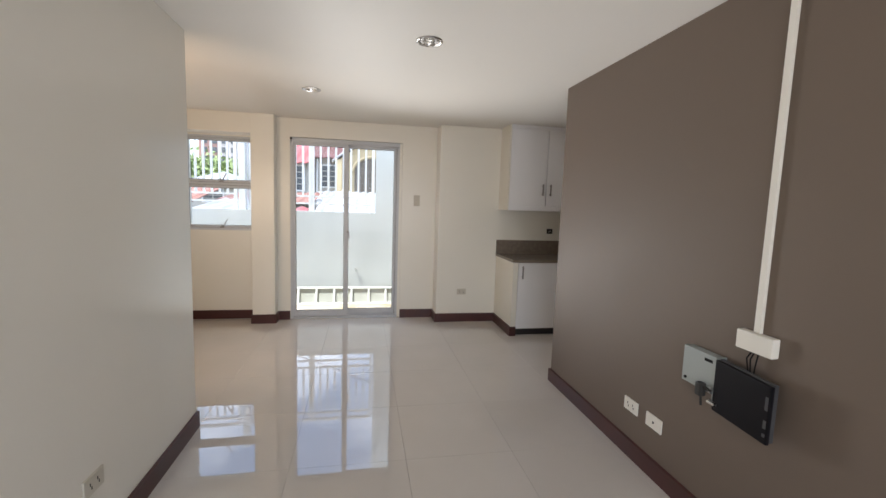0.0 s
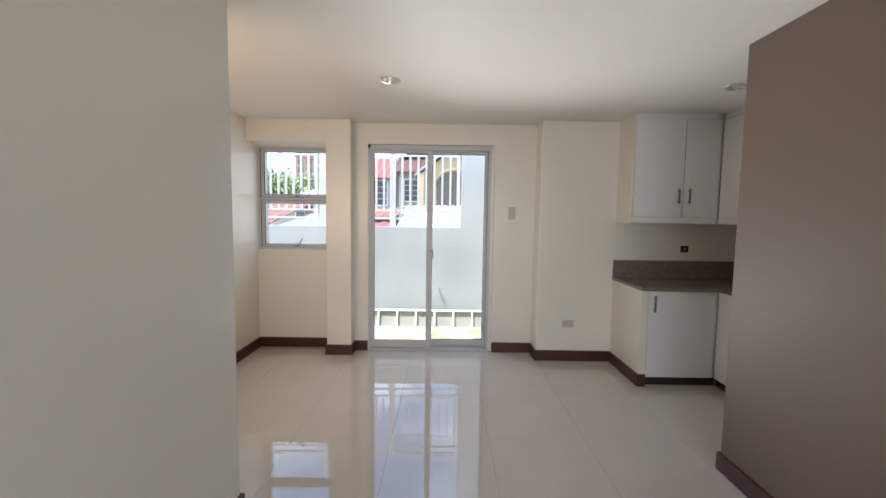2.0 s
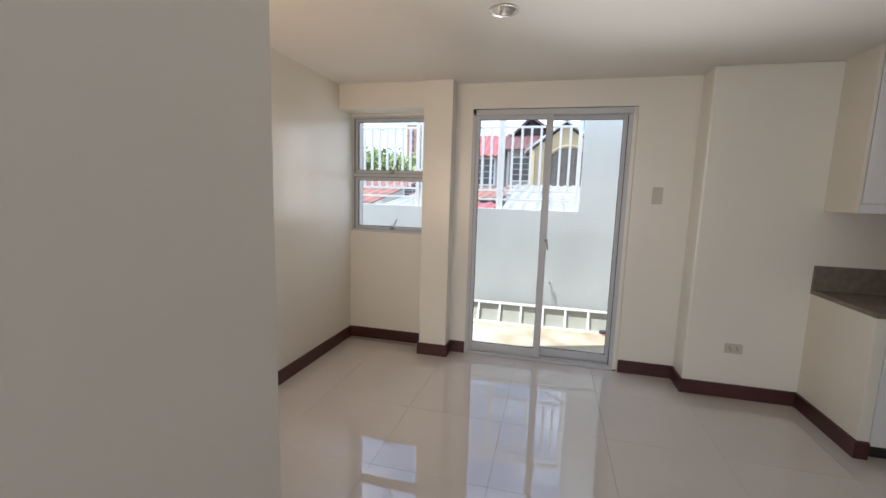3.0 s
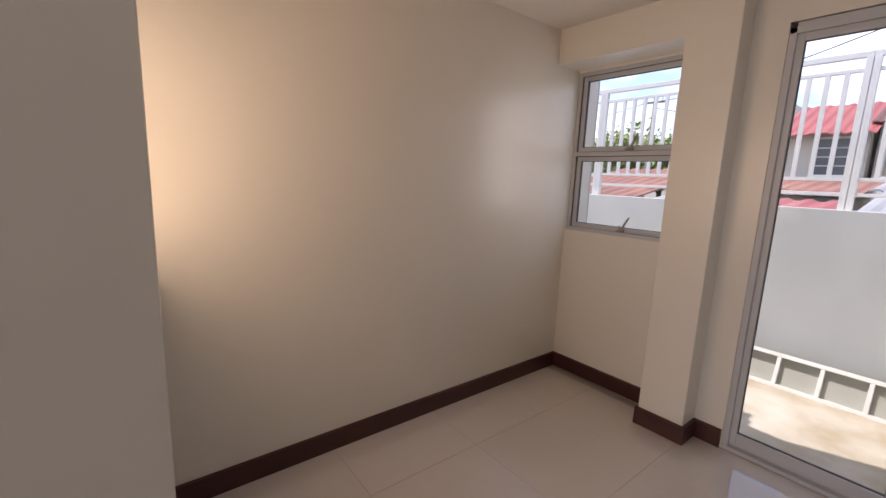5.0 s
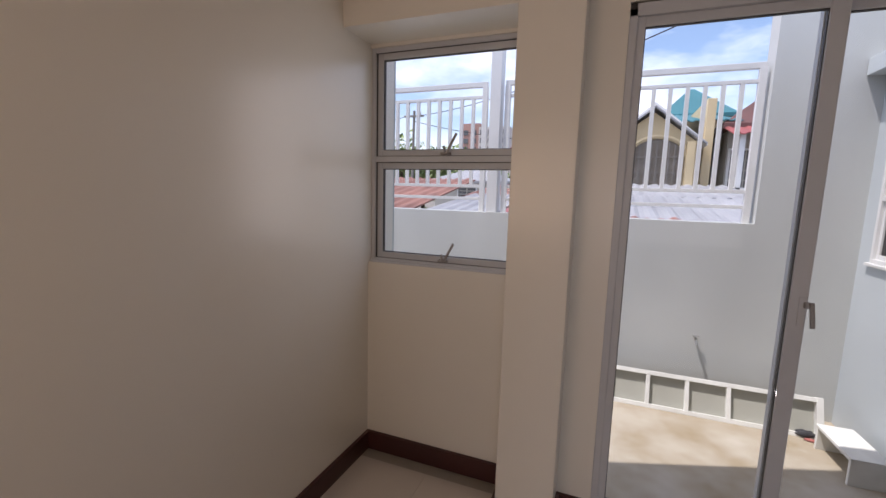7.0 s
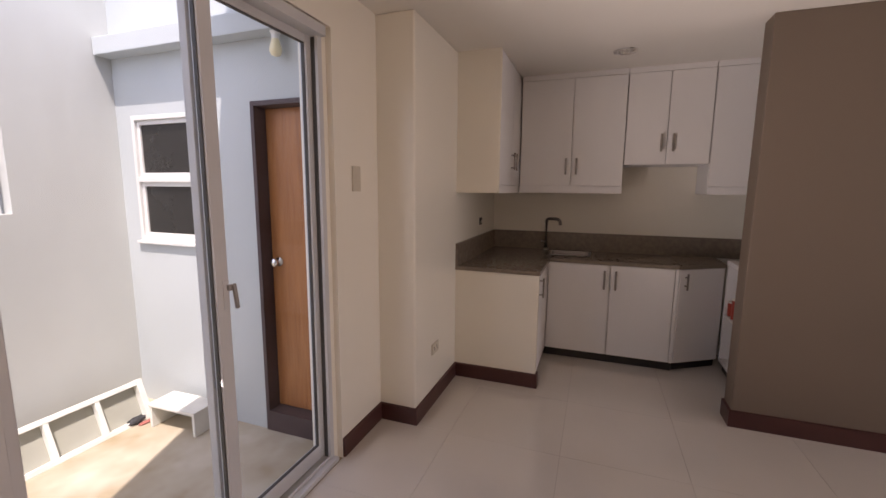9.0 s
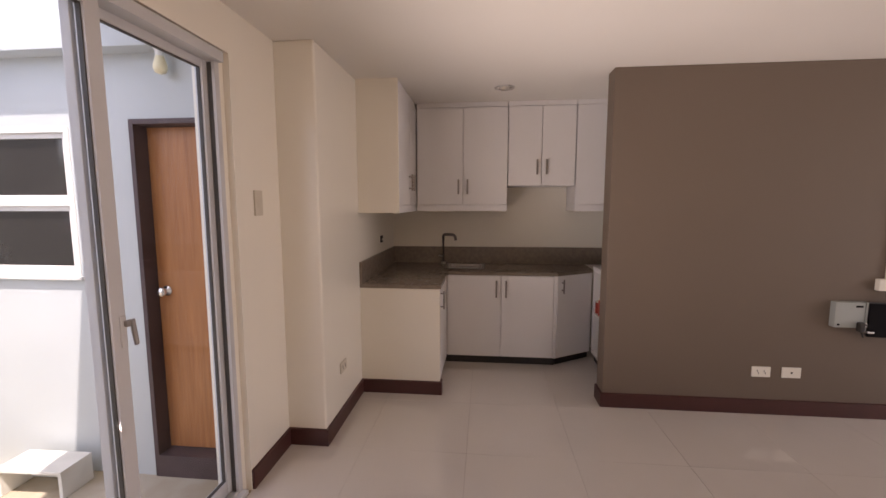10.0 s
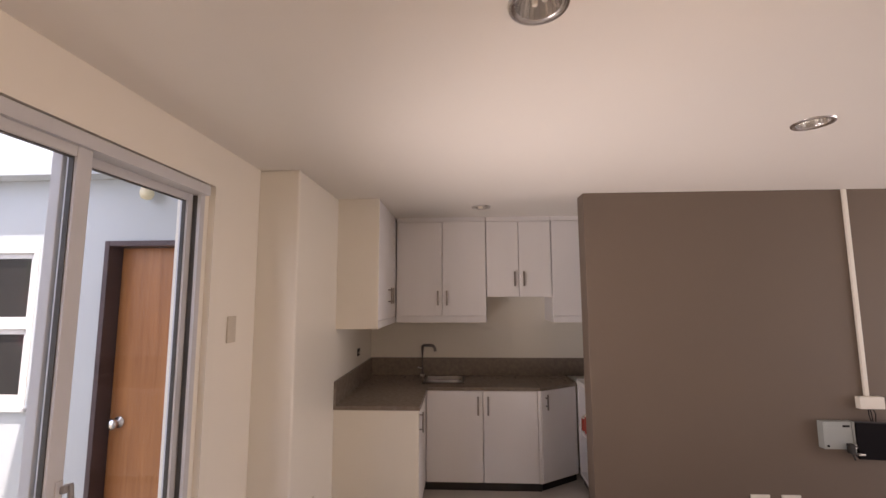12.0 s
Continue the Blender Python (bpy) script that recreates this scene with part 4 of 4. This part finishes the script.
M_REDROOF = surface("red_sheet_roof", (0.33, 0.085, 0.08), 0.55, vary=0.14, scale=1.2, fine=9, bump=0.1)
M_RUSTROOF = surface("rusty_sheet_roof", (0.30, 0.14, 0.105), 0.7, vary=0.25, scale=1.4, fine=8, bump=0.2)
M_GREYROOF = surface("galvanised_sheet_roof", (0.33, 0.335, 0.35), 0.5, vary=0.16, scale=0.9, fine=7, bump=0.2)
M_MAROON = surface("maroon_tile_roof", (0.13, 0.055, 0.05), 0.7, vary=0.12, scale=1.5, fine=10, bump=0.2)
M_DARKROOF = surface("dark_brown_roof", (0.062, 0.048, 0.05), 0.6, vary=0.12, scale=1.5, fine=10, bump=0.2)
M_TEAL = surface("teal_sheet_roof", (0.03, 0.17, 0.20), 0.5, vary=0.1, scale=1.0, fine=8, bump=0.15)
M_GREYWALL = surface("grey_house_render", (0.50, 0.475, 0.42), 0.85, vary=0.1, scale=0.8, fine=10, bump=0.2)
M_YELLOW = surface("yellow_house_render", (0.60, 0.48, 0.29), 0.8, vary=0.06, scale=0.8, fine=10, bump=0.2)
M_BRICK = surface("red_tower_render", (0.42, 0.25, 0.21), 0.85, vary=0.1, scale=0.3, fine=3, bump=0.1)
M_PALE = surface("pale_tower_render", (0.55, 0.50, 0.47), 0.85, vary=0.06, scale=0.3, fine=3, bump=0.1)
M_FARGLASS = surface("dark_far_window", (0.12, 0.125, 0.13), 0.2, vary=0.1)
# darker wall colour that stands for the shade inside the arch
M_ARCH_SHADE = surface("arch_shade_colour", (0.24, 0.20, 0.155), 0.85, vary=0.25, scale=1.6, fine=7, bump=0.1)
M_POLE = surface("weathered_pole", (0.24, 0.22, 0.20), 0.9, vary=0.1)
M_LEAF = surface("tree_leaves", (0.30, 0.36, 0.15), 0.75, vary=0.2, scale=0.7, fine=6, bump=0, dark=(0.14, 0.20, 0.065))
M_BARK = surface("tree_bark", (0.10, 0.075, 0.055), 0.95, vary=0.15)


def sheet_roof(x0, x1, y0, y1, z0, z1, pitch=0.25, ridge=0.035, skew=0.0):
    """A corrugated sheet sloping from z0 at y0 to z1 at y1, ribs running up the slope."""
    bm = bmesh.new()
    n = max(4, int((x1 - x0) / pitch) * 4)
    rows = []
    for k in range(2):
        y, z = (y0, z0) if k == 0 else (y1, z1)
        rows.append([bm.verts.new((x0 + (x1 - x0) * i / n + skew * k, y, z + ridge * (1.0 if i % 4 in (1, 2) else 0.0))) for i in range(n + 1)])
    for i in range(n):
        bm.faces.new((rows[0][i], rows[0][i + 1], rows[1][i + 1], rows[1][i]))
    ext = bmesh.ops.extrude_face_region(bm, geom=bm.faces[:])
    bmesh.ops.translate(bm, verts=[v for v in ext["geom"] if isinstance(v, bmesh.types.BMVert)], vec=(0, 0, -0.03))
    bmesh.ops.recalc_face_normals(bm, faces=bm.faces)
    return bm


def shed(x0, x1, y0, y1, z0, z1, roof, label, wall=None, name="neighbour_shed"):
    t = thing(name, ((x0 + x1) / 2, (y0 + y1) / 2, GZ), label, "house", "neighbouring low houses")
    part("wall", prism([(x0 + 0.2, y0 + 0.2), (x1 - 0.2, y0 + 0.2), (x1 - 0.2, y1 - 0.2), (x0 + 0.2, y1 - 0.2)], GZ, min(z0, z1) - 0.05), wall or M_GREYWALL, t)
    part("roof", sheet_roof(x0, x1, y0, y1, z0, z1), roof, t)
    return t


def far_window(parent, xc, y, zc, w, h, bars=3):
    f = part("window", merge(box(xc - w / 2 - 0.06, xc + w / 2 + 0.06, y - 0.05, y, zc - h / 2 - 0.06, zc - h / 2), box(xc - w / 2 - 0.06, xc + w / 2 + 0.06, y - 0.05, y, zc + h / 2, zc + h / 2 + 0.06),
                             box(xc - w / 2 - 0.06, xc - w / 2, y - 0.05, y, zc - h / 2, zc + h / 2), box(xc + w / 2, xc + w / 2 + 0.06, y - 0.05, y, zc - h / 2, zc + h / 2)), M_WHITE, parent)
    part("pane", box(xc - w / 2, xc + w / 2, y - 0.02, y - 0.005, zc - h / 2, zc + h / 2), M_FARGLASS, f, "dark window glass")
    for i in range(bars):
        z = zc - h / 2 + h * (i + 1) / (bars + 1)
        part("bar", box(xc - w / 2, xc + w / 2, y - 0.045, y - 0.025, z - 0.018, z + 0.018), M_GREYWALL, f)
    part("bar", box(xc - 0.02, xc + 0.02, y - 0.046, y - 0.022, zc - h / 2, zc + h / 2), M_GREYWALL, f)


def gable_roof(x0, x1, y0, y1, zb, zr, xr=None, over=0.4, th=0.12):
    """A roof with its gable towards -y."""
    xr = (x0 + x1) / 2 if xr is None else xr
    bm = bmesh.new()
    sec = [(x0 - over, zb - over * (zr - zb) / (xr - x0)), (xr, zr), (x1 + over, zb - over * (zr - zb) / (x1 - xr)), (x1 + over, zb - over * (zr - zb) / (x1 - xr) - th), (xr, zr - th), (x0 - over, zb - over * (zr - zb) / (xr - x0) - th)]
    a = [bm.verts.new((x, y0 - over, z)) for x, z in sec]
    b = [bm.verts.new((x, y1 + over, z)) for x, z in sec]
    for i in range(6):
        bm.faces.new((a[i], a[(i + 1) % 6], b[(i + 1) % 6], b[i]))
    for q in (a, b):
        bm.faces.new((q[0], q[1], q[4], q[5]))
        bm.faces.new((q[1], q[2], q[3], q[4]))
    bmesh.ops.recalc_face_normals(bm, faces=bm.faces)
    return bm


def gable_wall(x0, x1, y0, y1, zb, zr, xr=None):
    xr = (x0 + x1) / 2 if xr is None else xr
    bm = bmesh.new()
    sec = [(x0, GZ), (x1, GZ), (x1, zb - 0.06), (xr, zr - 0.14), (x0, zb - 0.06)]
    a = [bm.verts.new((x, y0, z)) for x, z in sec]
    b = [bm.verts.new((x, y1, z)) for x, z in sec]
    bm.faces.new(a)
    bm.faces.new(b)
    for i in range(5):
        bm.faces.new((a[i], a[(i + 1) % 5], b[(i + 1) % 5], b[i]))
    bmesh.ops.recalc_face_normals(bm, faces=bm.faces)
    return bm


def hip_roof(x0, x1, y0, y1, zb, zr, over=0.5):
    bm = bmesh.new()
    x0, x1, y0, y1 = x0 - over, x1 + over, y0 - over, y1 + over
    h = (y1 - y0) / 2
    c = [bm.verts.new(p) for p in ((x0, y0, zb), (x1, y0, zb), (x1, y1, zb), (x0, y1, zb))]
    r = [bm.verts.new((min(x0 + h, (x0 + x1) / 2 - 0.1), (y0 + y1) / 2, zr)), bm.verts.new((max(x1 - h, (x0 + x1) / 2 + 0.1), (y0 + y1) / 2, zr))]
    lo = [bm.verts.new((v.co.x, v.co.y, zb - 0.15)) for v in c]
    bm.faces.new((c[0], c[1], r[1], r[0]))
    bm.faces.new((c[1], c[2], r[1]))
    bm.faces.new((c[2], c[3], r[0], r[1]))
    bm.faces.new((c[3], c[0], r[0]))
    for i in range(4):
        bm.faces.new((c[i], lo[i], lo[(i + 1) % 4], c[(i + 1) % 4]))
    bm.faces.new(lo)
    bmesh.ops.recalc_face_normals(bm, faces=bm.faces)
    return bm


# low roofs close to the parapet
shed(-1.95, -0.75, 8.4, 11.2, 0.92, 1.20, M_REDROOF, "low house with a bright red ribbed metal roof")
shed(-0.55, 2.4, 8.0, 12.5, 0.85, 1.42, M_GREYROOF, "low house with a dull galvanised metal roof")
shed(2.5, 6.0, 8.5, 13.0, 0.9, 1.6, M_GREYROOF, "low house with a dull galvanised metal roof")
shed(-3.25, -2.0, 8.3, 12.6, 0.9, 1.36, M_GREYROOF, "low house with a pale galvanised metal roof")
shed(-5.4, -3.3, 8.6, 13.0, 0.95, 1.72, M_RUSTROOF, "low house with a rusty ribbed metal roof")
shed(-11.0, -5.5, 9.0, 15.0, 0.9, 1.6, M_GREYROOF, "low house with a pale galvanised metal roof")
shed(-3.6, -0.9, 12.8, 16.0, 1.30, 1.66, M_RUSTROOF, "low house with a rusty patched roof")
shed(-0.8, 2.6, 12.9, 16.2, 1.40, 1.75, M_GREYROOF, "low house with a dull galvanised metal roof")

# a torn sheet lying loose on the galvanised roof next to the parapet
t = thing("loose_roof_sheet", (0.15, 8.4, 0.95), "torn rusty roofing sheet lying loose on a galvanised roof", "roof sheet")
ls = sheet_roof(-0.25, 0.45, 8.1, 8.75, 0.96, 1.10, 0.12, 0.02, 0.1)
for v in ls.verts:
    v.co.z += 0.05 * noise.noise(v.co * 3.1) + 0.03
part("sheet", ls, M_RUSTROOF, t)

# grey house with maroon and dark roofs
t = thing("neighbour_house", (-0.3, 20.5, GZ), "grey rendered house with a maroon and a dark roof", "house", "neighbouring houses")
part("wall", box(-1.45, -0.3, 18.3, 23.0, GZ, 3.3), M_GREYWALL, t)
part("roof", sheet_roof(-1.6, -0.2, 17.9, 20.4, 3.15, 4.05, 0.2, 0.02), M_MAROON, t, "maroon metal roof slope")
part("upper_roof", gable_roof(-1.6, 0.9, 20.3, 25.0, 3.75, 4.75, -0.6), M_DARKROOF, t, "dark brown gable roof")
part("gable", gable_wall(-1.6, 0.9, 20.32, 24.9, 3.7, 4.7, -0.6), M_DARKROOF, t, "dark boarded gable")
far_window(t, -0.80, 18.3, 2.42, 0.62, 0.85)
part("downpipe", rod((-1.3, 18.2, GZ), (-1.3, 18.2, 3.1), 0.05, 8), M_WHITE, t)
t = thing("neighbour_house", (-2.5, 19.8, GZ), "grey house with a bright red roof", "house", "neighbouring houses")
part("wall", box(-3.3, -1.55, 17.9, 21.5, GZ, 2.95), M_GREYWALL, t)
part("roof", sheet_roof(-3.55, -1.4, 17.4, 20.2, 2.85, 3.95), M_REDROOF, t, "bright red metal roof slope")
part("ridge_roof", sheet_roof(-3.55, -1.4, 20.2, 22.0, 3.95, 3.3), M_REDROOF, t)
far_window(t, -2.2, 17.9, 2.28, 0.8, 0.95)
t = thing("neighbour_house", (-7.5, 27.0, GZ), "low pale house with a white roof among the trees", "house", "neighbouring houses")
part("wall", box(-9.4, -5.6, 25.0, 29.0, GZ, 2.0), M_GREYWALL, t)
part("roof", hip_roof(-9.4, -5.6, 25.0, 29.0, 2.05, 2.9, 0.3), M_GREYROOF, t, "pale metal hip roof")
far_window(t, -7.5, 25.0, 1.5, 1.0, 0.7)

# yellow house with teal roof
t = thing("neighbour_house", (1.0, 20.0, GZ), "pale yellow rendered house with a gable, arched grille and teal roof", "house", "neighbouring houses")
part("wall", gable_wall(-0.42, 2.0, 17.6, 22.5, 3.12, 4.08, 0.8), M_YELLOW, t)
part("roof", gable_roof(-0.42, 2.0, 17.6, 22.5, 3.2, 4.2, 0.8, 0.22, 0.09), M_WHITE, t, "white edged gable roof")
part("eave_board", merge(rod((-0.62, 17.34, 2.98), (0.8, 17.34, 4.06), 0.035, 6), rod((0.8, 17.34, 4.06), (2.2, 17.34, 2.98), 0.035, 6)), M_GREYROOF, t)
part("teal_roof", hip_roof(1.75, 3.9, 23.6, 28.0, 4.85, 6.35, 0.3), M_TEAL, t, "teal metal roof")
part("side_wall", box(1.9, 3.8, 23.7, 27.8, GZ, 4.8), M_YELLOW, t)
part("teal_eave", sheet_roof(1.15, 3.2, 18.2, 23.6, 3.75, 4.85), M_TEAL, t, "teal metal lean-to roof")
part("party_wall", box(2.22, 2.46, 18.0, 23.4, GZ, 4.36, 0.02), M_YELLOW, t, "tall yellow rendered party wall")
ACX, ACY = 0.95, 17.56
arch = bmesh.new()
av = [arch.verts.new((ACX + 0.72 * math.cos(a), ACY, 2.62 + 0.52 * math.sin(a))) for a in [math.pi * i / 14 for i in range(15)]] + [arch.verts.new((ACX - 0.72, ACY, 1.2)), arch.verts.new((ACX + 0.72, ACY, 1.2))]
arch.faces.new(av)
# no recess here: the shade of the opening is in the plate's colour
part("arch_shade", arch, M_ARCH_SHADE, t, "flat arch plate with the opening's shade painted in")
for i in range(9):
    px = ACX - 0.64 + i * 0.16
    hz = 2.62 + 0.52 * math.sqrt(max(0.0, 1 - ((px - ACX) / 0.72) ** 2))
    part("grille_bar", box(px - 0.013, px + 0.013, ACY - 0.05, ACY - 0.02, 1.2, hz), M_POLE, t)
for hz in (1.75, 2.15, 2.62):
    part("grille_rail", box(ACX - 0.72, ACX + 0.72, ACY - 0.06, ACY - 0.03, hz - 0.014, hz + 0.014), M_POLE, t)
part("arch_band", tube([(ACX + 0.80 * math.cos(a), ACY, 2.62 + 0.60 * math.sin(a)) for a in [math.pi * i / 16 for i in range(17)]], 0.07, 6), M_YELLOW, t)
part("column", box(1.72, 1.92, 17.35, 17.62, GZ, 3.05), M_YELLOW, t)
part("column", box(-0.45, -0.27, 17.35, 17.62, GZ, 3.05), M_YELLOW, t)
t = thing("neighbour_house", (5.0, 20.5, GZ), "brown house with a dark red roof and a porch", "house", "neighbouring houses")
part("wall", box(2.95, 7.5, 18.6, 23.0, GZ, 3.6), M_GREYWALL, t)
part("roof", hip_roof(2.95, 7.5, 18.4, 23.0, 3.65, 5.6, 0.25), M_MAROON, t, "dark maroon roof")
part("porch_roof", sheet_roof(2.75, 6.0, 17.0, 18.5, 3.2, 3.62), M_REDROOF, t, "red porch roof")
part("porch_post", box(2.95, 3.08, 17.2, 17.33, GZ, 3.2), M_WHITE, t)
part("porch_post", box(3.75, 3.88, 17.2, 17.33, GZ, 3.2), M_WHITE, t)
far_window(t, 3.45, 18.6, 2.3, 0.8, 1.2)
far_window(t, 5.0, 18.6, 2.3, 1.2, 1.2)
# low walls of patched brick before the houses
for x0, x1, y, z in ((-1.1, 0.3, 16.6, 1.75), (1.6, 3.2, 17.2, 1.75)):
    t = thing("brick_wall", ((x0 + x1) / 2, y, GZ), "low patched wall with bare bricks on top", "wall")
    part("wall", box(x0, x1, y, y + 0.2, GZ, z), M_WHITE, t)
    for i in range(int((x1 - x0) / 0.26)):
        for r in range(2):
            part("brick", box(x0 + 0.1 + i * 0.24, x0 + 0.31 + i * 0.24, y - 0.02, y + 0.1, z - 0.24 + r * 0.1, z - 0.16 + r * 0.1), M_RUSTROOF, t)

# apartment tower, far off
t = thing("apartment_tower", (-22.0, 79.0, GZ), "far apartment tower in red and pale render", "tower")
part("wall", box(-26.0, -22.6, 76.0, 84.0, GZ, 13.6), M_BRICK, t, "red rendered side")
part("wall", box(-22.6, -17.2, 75.6, 84.0, GZ, 12.9), M_PALE, t, "pale rendered side")
wp = None
for r in range(9):
    z = 0.2 + r * 1.42
    for x in (-25.1, -23.6, -21.9, -20.5, -19.1, -17.9):
        yy = 76.0 if x < -22.6 else 75.6
        if wp is None:
            wp = part("window", box(-0.42, 0.42, -0.10, 0.0, 0.0, 0.85), M_FARGLASS, None)
            wme = wp.data
            wp.parent = t
            wp.location = Vector((x, yy, z)) - ORIGIN[t.name]
        else:
            o = new("window", wme)
            o.parent = t
            o.location = Vector((x, yy, z)) - ORIGIN[t.name]


def tree(x, y, h, spread, seed):
    rnd = random.Random(seed)
    t = thing("tree", (x, y, GZ), "broad green tree beyond the roofs", "tree", "far trees")
    limbs = [tube([(x, y, GZ), (x + 0.1, y, GZ + h * 0.3), (x, y + 0.1, GZ + h * 0.62)], 0.22, 8)]
    tips = []
    for i in range(7):
        a = 2 * math.pi * i / 7 + rnd.random()
        e = Vector((x + math.cos(a) * spread * rnd.uniform(0.4, 0.75), y + math.sin(a) * spread * 0.6, GZ + h * rnd.uniform(0.66, 0.9)))
        limbs.append(tube([(x, y, GZ + h * 0.45), ((x + e.x) / 2, (y + e.y) / 2, GZ + h * 0.62), e], 0.09, 6))
        tips.append(e)
    part("trunk", merge(*limbs), M_BARK, t)
    verts, faces = [], []
    for i in range(3600):
        c = rnd.choice(tips)
        p = c + Vector((rnd.gauss(0, spread * 0.27), rnd.gauss(0, spread * 0.27), rnd.gauss(0, h * 0.075)))
        s = rnd.uniform(0.14, 0.32)
        q = Euler((rnd.uniform(-1, 1), rnd.uniform(-1, 1), rnd.uniform(0, 6.3))).to_matrix()
        k = len(verts)
        for u, v in ((-1, 0), (0, -0.45), (1, 0), (0, 0.45)):
            verts.append(p + q @ Vector((u * s, v * s, 0.2 * s * abs(u))))
        faces.append((k, k + 1, k + 2, k + 3))
    me = bpy.data.meshes.new("crown")
    me.from_pydata([v - ORIGIN[t.name] for v in verts], [], faces)
    me.materials.append(M_LEAF)
    o = new("crown", me)
    o.parent = t
    tagged(o, kind="stuff")


for i, (x, y, h, s) in enumerate(((-15.0, 33, 8.0, 3.0), (-19.5, 36, 8.2, 3.4), (-12.4, 34, 7.6, 2.8), (-23.5, 38, 8.0, 3.2), (-10.2, 37, 6.8, 2.4), (-17.0, 40, 8.4, 3.2), (-13.2, 42, 8.0, 3.0))):
    tree(x, y, h, s, i)

t = thing("utility_pole", (-11.0, 25.3, GZ), "leaning utility pole with crossarm and cables", "utility pole")
part("pole", rod((-11.05, 25.3, GZ), (-10.9, 25.3, 5.9), 0.10, 10, 0.07), M_POLE, t)
part("crossarm", box(-11.5, -10.3, 25.2, 25.3, 5.55, 5.65), M_POLE, t)
part("insulator", rod((-10.5, 25.25, 5.65), (-10.5, 25.25, 5.85), 0.05, 8), M_WHITE, t)
for i, (a, b, sag) in enumerate((((-10.5, 25.2, 5.6), (9.0, 11.0, 8.0), 1.0), ((-10.8, 25.2, 5.3), (7.0, 24.0, 4.6), 1.0), ((-11.3, 25.2, 5.6), (-30.0, 31.0, 6.0), 0.7))):
    A, B = Vector(a), Vector(b)
    pts = [A.lerp(B, k / 24) - Vector((0, 0, 4 * sag * (k / 24) * (1 - k / 24))) for k in range(25)]
    o = part("cable", tube(pts, 0.018, 5), M_DARK, t)

# ---- floor tiles, last ----
TS, TX, TY = 0.612, -0.380, 3.94
flo = bpy.data.objects["floor"]
shared = {}


def tile(x0, x1, y0, y1):
    key = (round(x1 - x0, 3), round(y1 - y0, 3))
    if key not in shared:
        w, d = (x1 - x0) / 2 - 0.0005, (y1 - y0) / 2 - 0.0005
        bm = bmesh.new()
        c = 0.0004
        lo = [bm.verts.new((sx * w, sy * d, -0.010)) for sx, sy in ((-1, -1), (1, -1), (1, 1), (-1, 1))]
        mi = [bm.verts.new((sx * w, sy * d, -c)) for sx, sy in ((-1, -1), (1, -1), (1, 1), (-1, 1))]
        hi = [bm.verts.new((sx * (w - c), sy * (d - c), 0.0)) for sx, sy in ((-1, -1), (1, -1), (1, 1), (-1, 1))]
        bm.faces.new(hi)
        for u, v in ((lo, mi), (mi, hi)):
            for i in range(4):
                bm.faces.new((u[i], u[(i + 1) % 4], v[(i + 1) % 4], v[i]))
        me = bpy.data.meshes.new("floor_tile")
        bm.to_mesh(me)
        bm.free()
        me.materials.append(M_TILE)
        shared[key] = me
    o = new("floor_tile", shared[key])
    o.location = ((x0 + x1) / 2, (y0 + y1) / 2, 0.0)
    o.parent = flo


def cuts(lo, hi, start, step):
    k = math.ceil((lo - start) / step + 1e-6)
    out = [lo]
    while start + k * step < hi - 0.005:
        if start + k * step > lo + 0.005:
            out.append(start + k * step)
        k += 1
    return out + [hi]


XS, YS = cuts(XL, XK, TX, TS), cuts(YB, 4.998, TY, TS)
for xa, xb in zip(XS, XS[1:]):
    for ya, yb in zip(YS, YS[1:]):
        if xb < -0.535 + 0.02 and yb < 2.5:
            continue
        if xa > XR + 0.15 and yb < 2.05:
            continue
        tile(xa, xb, ya, yb)
